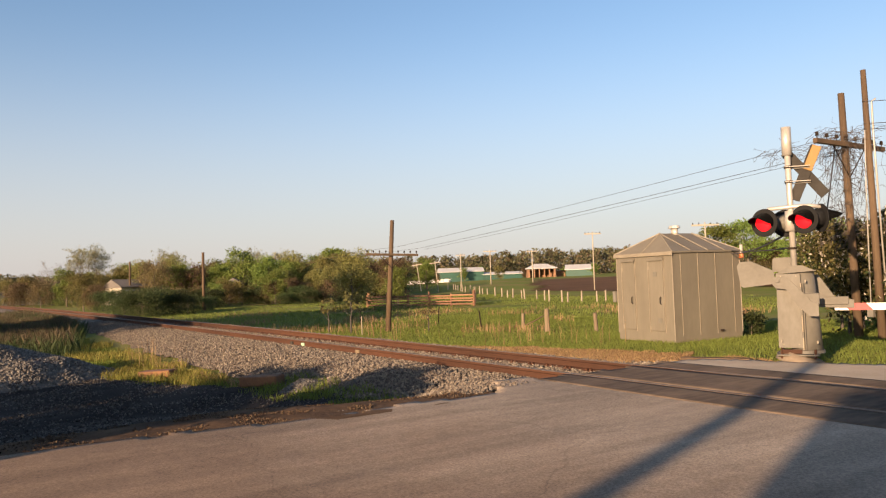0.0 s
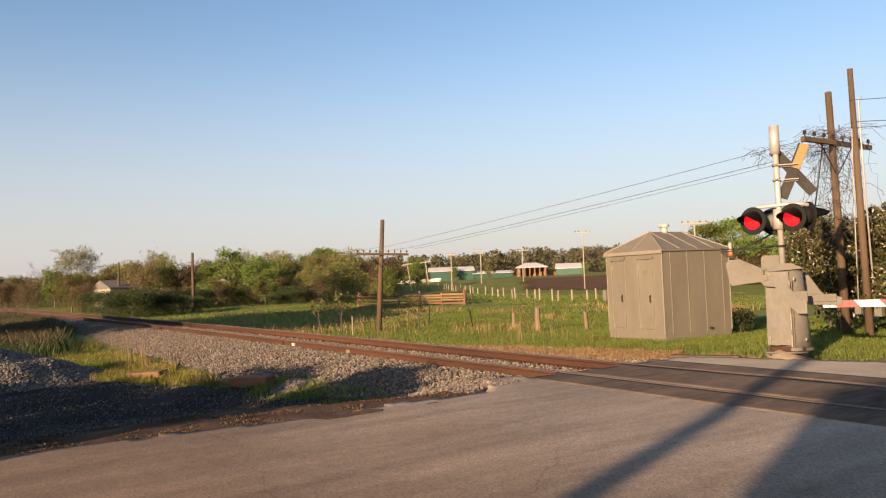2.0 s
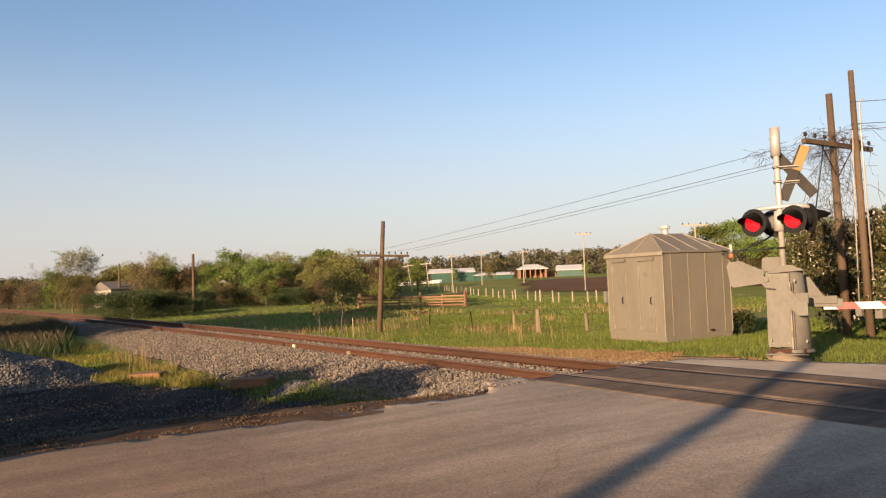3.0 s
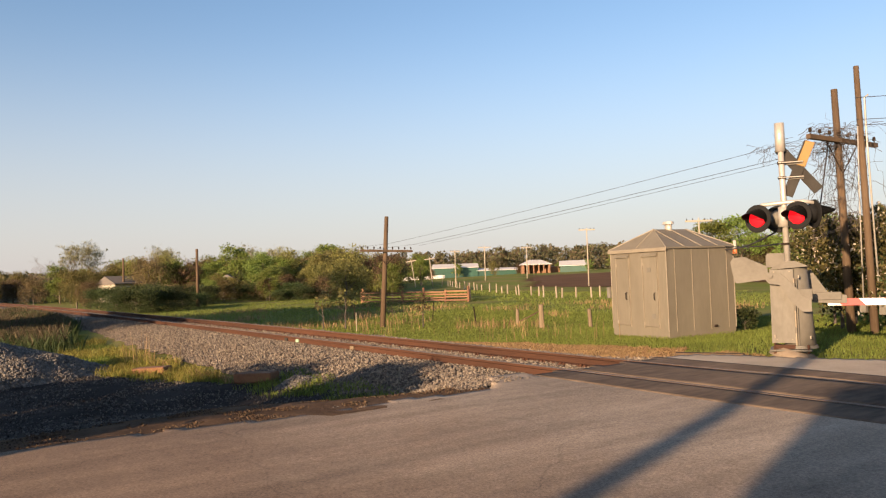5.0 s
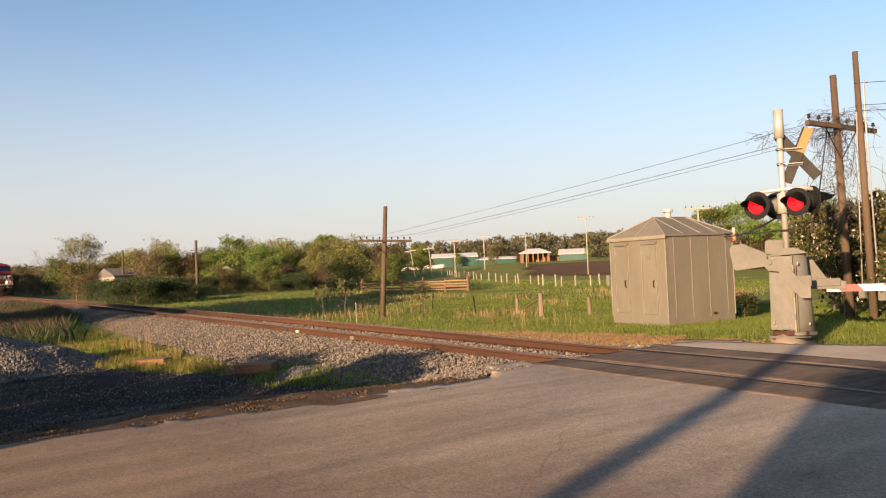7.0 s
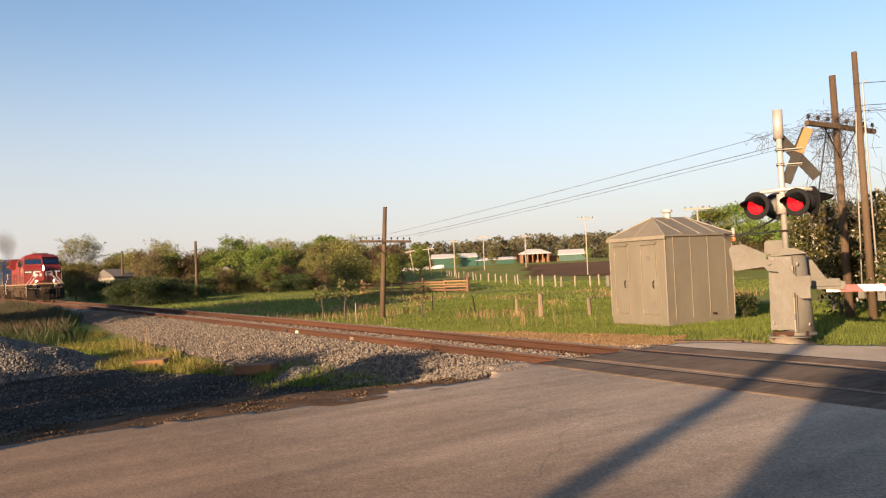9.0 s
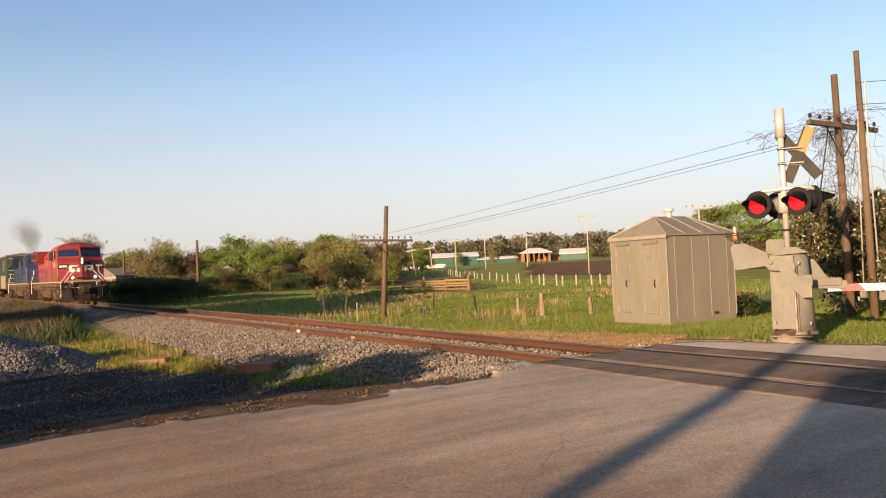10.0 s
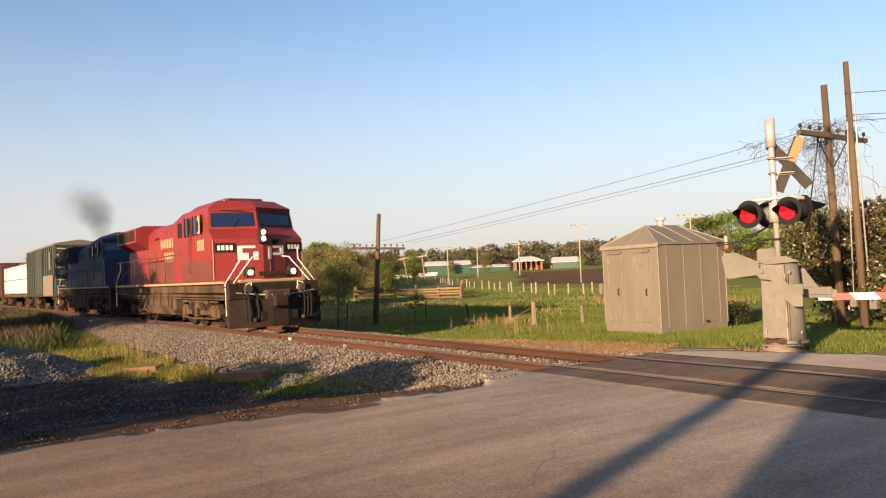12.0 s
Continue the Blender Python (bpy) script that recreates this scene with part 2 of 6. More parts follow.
M = {
    "road": road_mat(),
    "crossing": mat("crossing", (0.34, 0.255, 0.19), (0.09, 0.07, 0.058), 0.92, scale=0.7, fine=9, bump=0.5, depth=0.015, width=0.22, stretch=(0.35, 1.2, 1), spec=0.08),
    "concrete": mat("concrete", (0.80, 0.68, 0.54), (0.55, 0.46, 0.36), 0.9, scale=1.2, fine=25, bump=0.3, depth=0.01, spec=0.2),
    "footing": mat("footing", (0.42, 0.34, 0.26), (0.26, 0.20, 0.15), 0.9, scale=2.5, fine=25, bump=0.4, depth=0.01, spec=0.2),
    "soil": mat("soil", (0.24, 0.155, 0.10), (0.10, 0.065, 0.045), 0.95, scale=1.5, fine=18, bump=0.8, depth=0.04, spec=0.03),
    "crumb": mat("crumb", (0.20, 0.135, 0.09), (0.09, 0.06, 0.042), 0.95, scale=5, fine=40, bump=0.3, depth=0.01, per="island", amount=0.5, spec=0.05),
    "plough": mat("plough", (0.26, 0.15, 0.09), (0.17, 0.10, 0.06), 0.95, scale=0.15, fine=2, bump=0.5, depth=0.1, spec=0.03),
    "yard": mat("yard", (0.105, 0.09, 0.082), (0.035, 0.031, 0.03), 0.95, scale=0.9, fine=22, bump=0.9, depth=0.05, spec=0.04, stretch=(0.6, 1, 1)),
    "meadow": mat("meadow", (0.25, 0.31, 0.075), (0.38, 0.30, 0.14), 0.95, scale=0.12, fine=2.5, bump=0.6, depth=0.08, mid=0.42, width=0.16, spec=0.03),
    "mint": mat("mint", (0.6, 0.85, 0.6), (0.45, 0.62, 0.45), 0.7, scale=8, fine=40, bump=0.1),
    "straw": mat("straw", (0.62, 0.37, 0.18), (0.40, 0.24, 0.12), 0.95, scale=1.5, fine=20, bump=0.6, depth=0.03, spec=0.03),
    "ballast": mat("ballast", (0.36, 0.31, 0.265), (0.17, 0.145, 0.12), 0.95, scale=2.0, fine=25, bump=1.0, depth=0.05, spec=0.08),
    "stone": mat("stone", (0.36, 0.30, 0.25), (0.21, 0.175, 0.143), 0.9, scale=6, fine=60, bump=0.3, depth=0.01, per="island", amount=0.45, spec=0.15),
    "stone_heap": mat("stone_heap", (0.3, 0.28, 0.26), (0.19, 0.175, 0.16), 0.9, scale=6, fine=60, bump=0.3, depth=0.01, per="island", amount=0.4, spec=0.2),
    "stone_dark": mat("stone_dark", (0.21, 0.185, 0.165), (0.085, 0.076, 0.07), 0.9, scale=6, fine=60, bump=0.3, depth=0.01, per="island", amount=0.7, spec=0.2),
    "rail": mat("rail", (0.155, 0.07, 0.043), (0.07, 0.036, 0.026), 0.85, 0.0, scale=1.6, fine=30, bump=0.25, depth=0.004, stretch=(1, 0.12, 1), spec=0.15),
    "railhead": mat("railhead", (0.30, 0.24, 0.2), (0.19, 0.14, 0.11), 0.6, 0.2, scale=2, fine=40, bump=0.05, depth=0.002, spec=0.25),
    "tie": mat("tie", (0.36, 0.29, 0.23), (0.2, 0.155, 0.12), 0.95, scale=3, fine=30, bump=0.6, depth=0.01, per="object", amount=0.35, stretch=(0.15, 1, 1)),
    "old_wood": mat("old_wood", (0.25, 0.175, 0.115), (0.12, 0.082, 0.056), 0.9, scale=2.5, fine=40, bump=0.5, depth=0.01, stretch=(1, 1, 0.12), spec=0.1),
    "pale_wood": mat("pale_wood", (0.58, 0.5, 0.38), (0.36, 0.29, 0.21), 0.9, scale=2.5, fine=30, bump=0.4, depth=0.01, stretch=(1, 1, 0.15), per="object", amount=0.15),
    "red_wood": mat("red_wood", (0.42, 0.22, 0.12), (0.26, 0.13, 0.075), 0.9, scale=1.5, fine=20, bump=0.4, depth=0.01, per="object", amount=0.25),
    "block_wood": mat("block_wood", (0.36, 0.17, 0.075), (0.2, 0.09, 0.045), 0.9, scale=3, fine=30, bump=0.5, depth=0.01),
    "hut_paint": mat("hut_paint", (0.31, 0.277, 0.22), (0.225, 0.2, 0.157), 0.65, 0.05, scale=1.6, fine=12, bump=0.05, depth=0.01, stretch=(1, 1, 0.25), spec=0.3, width=0.3),
    "hut_seam": mat("hut_seam", (0.46, 0.40, 0.31), (0.33, 0.285, 0.22), 0.6, 0.1, scale=3, fine=30, bump=0.05, depth=0.004),
    "alu": mat("alu", (0.85, 0.8, 0.73), (0.6, 0.56, 0.5), 0.45, 0.3, scale=3, fine=40, bump=0.08, depth=0.004),
    "box_grey": mat("box_grey", (0.30, 0.28, 0.245), (0.20, 0.185, 0.155), 0.7, 0.0, scale=2.2, fine=18, bump=0.08, depth=0.004, spec=0.3, stretch=(1, 1, 0.5)),
    "weight_grey": mat("weight_grey", (0.27, 0.25, 0.215), (0.19, 0.175, 0.148), 0.7, 0.0, scale=2.5, fine=18, bump=0.08, depth=0.004, spec=0.3),
    "black": mat("black", (0.02, 0.02, 0.021), (0.012, 0.012, 0.012), 0.8, scale=4, fine=40, bump=0.1, depth=0.004, spec=0.25),
    "dark_steel": mat("dark_steel", (0.065, 0.046, 0.035), (0.024, 0.018, 0.015), 0.9, 0.0, scale=2, fine=25, bump=0.3, depth=0.008, spec=0.12),
    "truck_dirt": mat("truck_dirt", (0.20, 0.132, 0.09), (0.05, 0.036, 0.027), 0.95, 0.0, scale=1.3, fine=14, bump=0.3, depth=0.008, spec=0.1),
    "lens_lit": mat("lens_lit", (1.0, 0.012, 0.02), (0.9, 0.01, 0.016), 0.25, scale=30, fine=120, bump=0.05, depth=0.002, glow=0.42),
    "lens_dim": mat("lens_dim", (0.6, 0.01, 0.012), (0.45, 0.008, 0.01), 0.25, scale=30, fine=120, bump=0.05, depth=0.002, glow=0.16),
    "yellow": mat("yellow", (0.42, 0.215, 0.012), (0.33, 0.165, 0.01), 0.6, scale=3, fine=30, bump=0.05, depth=0.003),
    "blade_grey": mat("blade_grey", (0.085, 0.078, 0.07), (0.05, 0.046, 0.042), 0.9, 0.0, scale=3, fine=30, bump=0.08, depth=0.003, spec=0.2),
    "white": mat("white", (1.25, 1.22, 1.16), (1.05, 1.0, 0.94), 0.5, scale=3, fine=30, bump=0.05, depth=0.003),
    "red_film": mat("red_film", (0.72, 0.03, 0.035), (0.6, 0.025, 0.03), 0.45, scale=3, fine=30, bump=0.05, depth=0.003),
    "orange": mat("orange", (0.75, 0.22, 0.06), (0.6, 0.15, 0.04), 0.5, scale=3, fine=30, bump=0.05, depth=0.003),
    "loco_red": mat("loco_red", (0.43, 0.036, 0.03), (0.25, 0.03, 0.026), 0.5, scale=1.6, fine=8, bump=0.04, depth=0.01, stretch=(1, 1, 0.3), width=0.35),
    "loco_red_dirty": mat("loco_red_dirty", (0.25, 0.052, 0.04), (0.13, 0.042, 0.032), 0.65, scale=0.9, fine=5, bump=0.04, depth=0.01),
    "loco_blue": mat("loco_blue", (0.03, 0.065, 0.165), (0.018, 0.03, 0.06), 0.7, scale=0.8, fine=8, bump=0.03, depth=0.01, spec=0.2, stretch=(1, 1, 0.4)),
    "loco_navy": mat("loco_navy", (0.045, 0.06, 0.10), (0.022, 0.028, 0.045), 0.6, scale=0.8, fine=7, bump=0.04, depth=0.01, stretch=(1, 1, 0.4), spec=0.25),
    "loco_grey": mat("loco_grey", (0.17, 0.17, 0.16), (0.1, 0.1, 0.095), 0.6, scale=0.6, fine=8, bump=0.03, depth=0.01),
    "boxcar": mat("boxcar", (0.055, 0.075, 0.06), (0.035, 0.042, 0.036), 0.8, scale=0.7, fine=9, bump=0.1, depth=0.01),
    "boxcar_roof": mat("boxcar_roof", (0.3, 0.27, 0.22), (0.2, 0.18, 0.145), 0.65, 0.1, scale=0.8, fine=9, bump=0.05, depth=0.01),
    "graffiti": mat("graffiti", (0.12, 0.28, 0.26), (0.45, 0.18, 0.08), 0.6, scale=1.6, fine=6, bump=0.02, depth=0.01, width=0.05),
    "wrap": mat("wrap", (0.88, 0.88, 0.9), (0.78, 0.78, 0.82), 0.45, scale=1.2, fine=7, bump=0.25, depth=0.03),
    "car_brown": mat("car_brown", (0.16, 0.055, 0.035), (0.09, 0.035, 0.025), 0.8, scale=0.7, fine=9, bump=0.1, depth=0.01),
    # the blue base colour carries the reflected sky
    "glass": mat("glass", (0.012, 0.035, 0.13), (0.01, 0.025, 0.09), 0.06, 0.0, scale=1, fine=5, bump=0, spec=0.6),
    "cab_cream": mat("cab_cream", (0.62, 0.5, 0.27), (0.5, 0.4, 0.2), 0.6, scale=3, fine=20, bump=0.05),
    "headlamp": mat("headlamp", (1.0, 0.86, 0.62), (1.0, 0.84, 0.6), 0.3, bump=0, glow=40.0),
    "sill_yellow": mat("sill_yellow", (0.62, 0.47, 0.25), (0.45, 0.32, 0.17), 0.7, scale=3, fine=20, bump=0.05),
    "barn_green": mat("barn_green", (0.03, 0.14, 0.10), (0.025, 0.10, 0.075), 0.6, scale=0.3, fine=6, bump=0.05),
    "roof_white": mat("roof_white", (0.88, 0.86, 0.83), (0.78, 0.76, 0.73), 0.5, scale=0.3, fine=6, bump=0.05),
    "roof_grey": mat("roof_grey", (0.26, 0.23, 0.21), (0.18, 0.16, 0.15), 0.9, scale=0.5, fine=6, bump=0.05),
    "brick_wall": mat("brick_wall", (0.48, 0.26, 0.15), (0.36, 0.19, 0.11), 0.9, scale=0.8, fine=10, bump=0.1),
    "siding": mat("siding", (0.66, 0.6, 0.5), (0.55, 0.5, 0.42), 0.8, scale=0.8, fine=10, bump=0.05),
    "pole_pale": mat("pole_pale", (0.66, 0.58, 0.46), (0.5, 0.43, 0.33), 0.85, scale=1.5, fine=20, bump=0.2, stretch=(1, 1, 0.1)),
    "bark": mat("bark", (0.26, 0.21, 0.16), (0.13, 0.105, 0.08), 0.95, scale=3, fine=20, bump=0.7, depth=0.02, stretch=(1, 1, 0.25)),
    "bark_pale": mat("bark_pale", (0.40, 0.35, 0.29), (0.24, 0.21, 0.17), 0.95, scale=2, fine=15, bump=0.4, depth=0.02, stretch=(1, 1, 0.3)),
    "wire": mat("wire", (0.05, 0.045, 0.045), (0.04, 0.036, 0.036), 0.7, bump=0),
    "vine": mat("vine", (0.15, 0.12, 0.105), (0.09, 0.075, 0.065), 0.95, bump=0),
    "blade_yellow": leaf_mat("blade_yellow", (0.47, 0.42, 0.10), (0.33, 0.29, 0.07), 0.4),
    "post_wood": mat("post_wood", (0.33, 0.245, 0.16), (0.2, 0.145, 0.095), 0.9, scale=2.5, fine=30, bump=0.5, depth=0.01, stretch=(1, 1, 0.15), per="object", amount=0.15),
    "blade": leaf_mat("blade", (0.33, 0.40, 0.085), (0.22, 0.28, 0.055), 0.35),
    "blade_dry": leaf_mat("blade_dry", (0.58, 0.38, 0.20), (0.40, 0.26, 0.13), 0.4, 0.25),
    "leaf_fresh": leaf_mat("leaf_fresh", (0.334, 0.435, 0.102), (0.203, 0.275, 0.065), vary=1.0),
    "leaf_olive": leaf_mat("leaf_olive", (0.392, 0.362, 0.123), (0.232, 0.217, 0.080), vary=1.0),
    "leaf_dark": leaf_mat("leaf_dark", (0.109, 0.152, 0.051), (0.065, 0.094, 0.036), vary=1.0),
    "leaf_brown": leaf_mat("leaf_brown", (0.36, 0.27, 0.135), (0.21, 0.16, 0.085), vary=1.0),
    "brush": leaf_mat("brush", (0.21, 0.155, 0.09), (0.11, 0.085, 0.05), 0.45, 0.25),
    "leaf_pale": leaf_mat("leaf_pale", (0.52, 0.52, 0.31), (0.38, 0.37, 0.22)),
    "blossom": leaf_mat("blossom", (1.3, 1.18, 1.0), (1.1, 0.95, 0.8), 0.2),
    "leaf_far": leaf_mat("leaf_far", (0.30, 0.29, 0.15), (0.19, 0.19, 0.10), 0.3),
    "leaf_far_brown": leaf_mat("leaf_far_brown", (0.34, 0.26, 0.16), (0.21, 0.165, 0.105), 0.3),
}


# ---- mesh helpers ----
def finish(name, bm, material, parent=None, label="", smooth=False):
    me = bpy.data.meshes.new(name)
    bm.normal_update()
    bm.to_mesh(me)
    bm.free()
    for m in material if isinstance(material, (list, tuple)) else [material]:
        me.materials.append(M[m])
    if smooth:
        me.shade_smooth()
    ob = new(name, me)
    ob.parent = parent
    if label:
        ob["label"] = label
    return ob


def part(name, bm, material, parent, label="", smooth=False):
    return finish(name, bm, material, parent, label, smooth)


def empty(name, m, label, category, group="", kind=""):
    ob = new(name)
    ob.matrix_basis = m
    return tagged(ob, label, category, group, kind)


def soup(name, verts, faces, material, parent=None, label="", smooth=False):
    me = bpy.data.meshes.new(name)
    me.from_pydata(verts if isinstance(verts, list) else verts.tolist(), [], faces if isinstance(faces, list) else faces.tolist())
    me.update()
    for m in material if isinstance(material, (list, tuple)) else [material]:
        me.materials.append(M[m])
    if smooth:
        me.shade_smooth()
    ob = new(name, me)
    ob.parent = parent
    if label:
        ob["label"] = label
    return ob


def box(bm, x0, x1, y0, y1, z0, z1, bevel=0.0, mi=0):
    before = set(bm.faces)
    r = bmesh.ops.create_cube(bm, size=1, matrix=Matrix.LocRotScale(((x0 + x1) / 2, (y0 + y1) / 2, (z0 + z1) / 2), None, (x1 - x0, y1 - y0, z1 - z0)))
    if bevel:
        es = list({e for v in r["verts"] for e in v.link_edges})
        bmesh.ops.bevel(bm, geom=es, offset=bevel, segments=1, affect="EDGES")
    if mi:
        for f in bm.faces:
            if f not in before:
                f.material_index = mi
    return bm


def tube(bm, a, b, r0, r1=None, seg=8, caps=True):
    a, b = Vector(a), Vector(b)
    r1 = r0 if r1 is None else r1
    m = Matrix.Translation((a + b) / 2) @ (b - a).to_track_quat("Z", "Y").to_matrix().to_4x4()
    bmesh.ops.create_cone(bm, cap_ends=caps, segments=seg, radius1=r0, radius2=r1, depth=(b - a).length, matrix=m)
    return bm


def pipe(bm, pts, r, seg=6):
    """One connected round tube along a line of points."""
    pts = [Vector(p) for p in pts]
    rings = []
    for i, p in enumerate(pts):
        t = (pts[min(i + 1, len(pts) - 1)] - pts[max(i - 1, 0)]).normalized()
        a = t.cross(Vector((0.31, 0.17, 0.93))).normalized()
        b = t.cross(a)
        rings.append([bm.verts.new(p + (a * math.cos(2 * math.pi * k / seg) + b * math.sin(2 * math.pi * k / seg)) * r) for k in range(seg)])
    for u, w in zip(rings, rings[1:]):
        for k in range(seg):
            bm.faces.new((u[k], u[(k + 1) % seg], w[(k + 1) % seg], w[k]))
    bm.faces.new(rings[0][::-1])
    bm.faces.new(rings[-1])
    return bm


def prism(bm, outline, axis, a, b):
    """Extrudes a closed outline of 2D points along an axis ('x', 'y' or 'z') from a to b."""
    def at(p, h):
        return {"x": (h, p[0], p[1]), "y": (p[0], h, p[1]), "z": (p[0], p[1], h)}[axis]
    v0, v1 = [bm.verts.new(at(p, a)) for p in outline], [bm.verts.new(at(p, b)) for p in outline]
    bm.faces.new(v0)
    bm.faces.new(v1[::-1])
    n = len(outline)
    for i in range(n):
        bm.faces.new((v0[i], v1[i], v1[(i + 1) % n], v0[(i + 1) % n]))
    bmesh.ops.recalc_face_normals(bm, faces=bm.faces[:])
    return bm


def B():
    return bmesh.new()


# ---- the lie of the land; +Y runs along the railway, away from the crossing, +X across it ----
def sstep(a, b, x):
    t = np.clip((np.asarray(x, float) - a) / (b - a), 0, 1)
    return t * t * (3 - 2 * t)


def centre(y):
    """X of the track's centre line, which bends slowly to the side of the camera."""
    return 9.057 - 0.000247 * np.maximum(0, np.asarray(y, float) - 8) ** 2


def land(x, y):
    """Height of the ground; the rails' tops are at 0."""
    x, y = np.asarray(x, float), np.asarray(y, float)
    side = x - centre(np.minimum(y, 300))
    r = np.hypot(x, y)
    near_road = 1 - sstep(8.7, 9.7 + 4 * sstep(3.2, 6, np.abs(side)), y)
    bank = -0.31 - np.where(side > 0, (0.12 + 0.36 * sstep(12, 24, y)) * sstep(1.6, 6.0, side), 0.25 * sstep(1.6, 5.0, -side))
    bank = bank * (1 - near_road) + near_road * -0.07
    swell = 0.05 * np.sin(x * 0.21 + 1.3) * np.cos(y * 0.17) * sstep(8, 25, r)
    rise = 2.3 * sstep(75, 215, r) * sstep(-0.15, 0.35, x / np.maximum(r, 1) - 0.38) + 1.5 * sstep(230, 600, r)
    return bank + swell + rise


def sheet(name, xs, ys, lift, material, keep=None, wobble=0.0, label="", kind="structure", category=""):
    """A piece of ground over a grid of lines, following the land."""
    X, Y = np.meshgrid(np.asarray(xs, float), np.asarray(ys, float))
    Z = land(X, Y) + lift
    if wobble:
        Z = Z + wobble * np.array([noise.noise((a * 1.7, b * 1.7, 3.1)) for a, b in zip(X.ravel(), Y.ravel())]).reshape(X.shape)
    nx, ny = X.shape[1], X.shape[0]
    idx = np.arange(nx * ny).reshape(ny, nx)
    q = np.stack([idx[:-1, :-1], idx[:-1, 1:], idx[1:, 1:], idx[1:, :-1]], -1).reshape(-1, 4)
    if keep is not None:
        cx, cy = X.ravel()[q].mean(1), Y.ravel()[q].mean(1)
        q = q[keep(cx, cy)]
    used = np.unique(q)
    remap = np.zeros(nx * ny, int)
    remap[used] = np.arange(len(used))
    v = np.stack([X.ravel(), Y.ravel(), Z.ravel()], 1)[used]
    ob = soup(name, v, remap[q], material, smooth=True)
    return tagged(ob, label, category, "", kind)


def lines(*spans):
    out = []
    for a, b, step in spans:
        out += list(np.arange(a, b, step))
    return np.array(out + [spans[-1][1]])


def ragged(x, y, f=0.8, s=0.0):
    return np.array([noise.noise((a * f, b * f, s)) for a, b in zip(np.ravel(x), np.ravel(y))])


sheet("ground", lines((-4000, -400, 600), (-400, -40, 40), (-40, -4, 4), (-4, 34, 0.5), (34, 140, 3), (140, 400, 20), (400, 4000, 600)),
      lines((-4000, -400, 600), (-400, -40, 40), (-40, 4, 4), (4, 60, 0.5), (60, 220, 4), (220, 500, 20), (500, 4000, 500)), -0.03, "meadow",
      label="meadow with short green and dry grass", category="ground")


# ---- road and level crossing ----
def road_edge(x, y):
    """True on the paved side of the road's worn edge."""
    return y < 8.62 - 0.07 * np.minimum(x, 6.0) + 0.16 * ragged(x, y, 1.1) + 0.07 * ragged(x, y, 4.0, 5.0) + 0.95 * sstep(6.2, 7.1, x)


def paved(name, xs, ys, keep, material, top, label):
    X, Y = np.meshgrid(xs, ys)
    nx, ny = X.shape[1], X.shape[0]
    Z = top + 0.008 * np.sin(X * 1.1 + 0.4) * np.sin(Y * 0.9)
    idx = np.arange(nx * ny).reshape(ny, nx)
    q = np.stack([idx[:-1, :-1], idx[:-1, 1:], idx[1:, 1:], idx[1:, :-1]], -1).reshape(-1, 4)
    q = q[keep(X.ravel()[q].mean(1), Y.ravel()[q].mean(1))]
    used = np.unique(q)
    remap = np.zeros(nx * ny, int)
    remap[used] = np.arange(len(used))
    ob = soup(name, np.stack([X.ravel(), Y.ravel(), Z.ravel()], 1)[used], remap[q], material, smooth=True)
    so = ob.modifiers.new("thick", "SOLIDIFY")
    so.thickness, so.offset = 0.09, -1
    return tagged(ob, label, "road", "", "structure")


paved("road", lines((-60, -4, 4), (-4, 7.55, 0.12)), lines((-60, -2, 4), (-2, 9.8, 0.12)),
      lambda x, y: road_edge(x, y) & (x < 7.55 + 0.03 * ragged(x, y, 2.0)), "road", -0.012, "worn grey asphalt road with patched and crumbling edge")
paved("crossing_approach", lines((10.45, 13.2, 0.12), (13.2, 60, 4)), lines((-60, -2, 4), (-2, 9.2, 0.12)),
      lambda x, y: (y < 8.8 - 2.7 * sstep(11.0, 12.5, x) + 0.12 * ragged(x, y, 1.5)) & (x > 10.45) & ((x < 12.4) | (y < 5)), "concrete", -0.014, "pale sandy concrete apron beyond the rails")

# the dark asphalt between and beside the rails, with a slot along each rail
for a, b in ((7.5, 8.258), (8.365, 9.768), (9.875, 10.55)):
    paved("crossing_panel", np.linspace(a, b, 9), lines((-60, -2, 4), (-2, 8.95, 0.15)),
          lambda x, y: y < 8.85 + 0.12 * ragged(x, y, 2.5), "crossing", -0.007, "dark asphalt strip of the level crossing")

# ---- railway ----
YS = list(np.arange(-60, 260, 2.0))


def rail_outline(head):
    body = [(-0.036, -0.03), (0.036, -0.03), (0.036, -0.045), (0.01, -0.06), (0.009, -0.15), (0.075, -0.172), (0.075, -0.185),
            (-0.075, -0.185), (-0.075, -0.172), (-0.009, -0.15), (-0.01, -0.06), (-0.036, -0.045)]
    return [(-0.037, 0.0), (0.037, 0.0), (0.037, -0.006), (-0.037, -0.006)] if head else body


def sweep(outline, off):
    verts, faces, n = [], [], len(outline)
    for y in YS:
        c = float(centre(y))
        verts += [(c + off + px, y, pz) for px, pz in outline]
    for i in range(len(YS) - 1):
        for j in range(n):
            faces.append((i * n + j, i * n + (j + 1) % n, (i + 1) * n + (j + 1) % n, (i + 1) * n + j))
    return verts, faces


track = tagged(new("railway_track"), "rusty steel rails on wooden sleepers in grey ballast", "railway track", "", "structure")
for off in (-0.755, 0.755):
    body = [(px, min(pz, -0.006)) for px, pz in rail_outline(False)]
    body[0], body[1] = (-0.036, -0.0065), (0.036, -0.0065)
    soup("rail", *sweep(body, off), "rail", track, "rust-brown steel rail")
    soup("rail_head", *sweep(rail_outline(True), off), "railhead", track, "worn shining running surface")

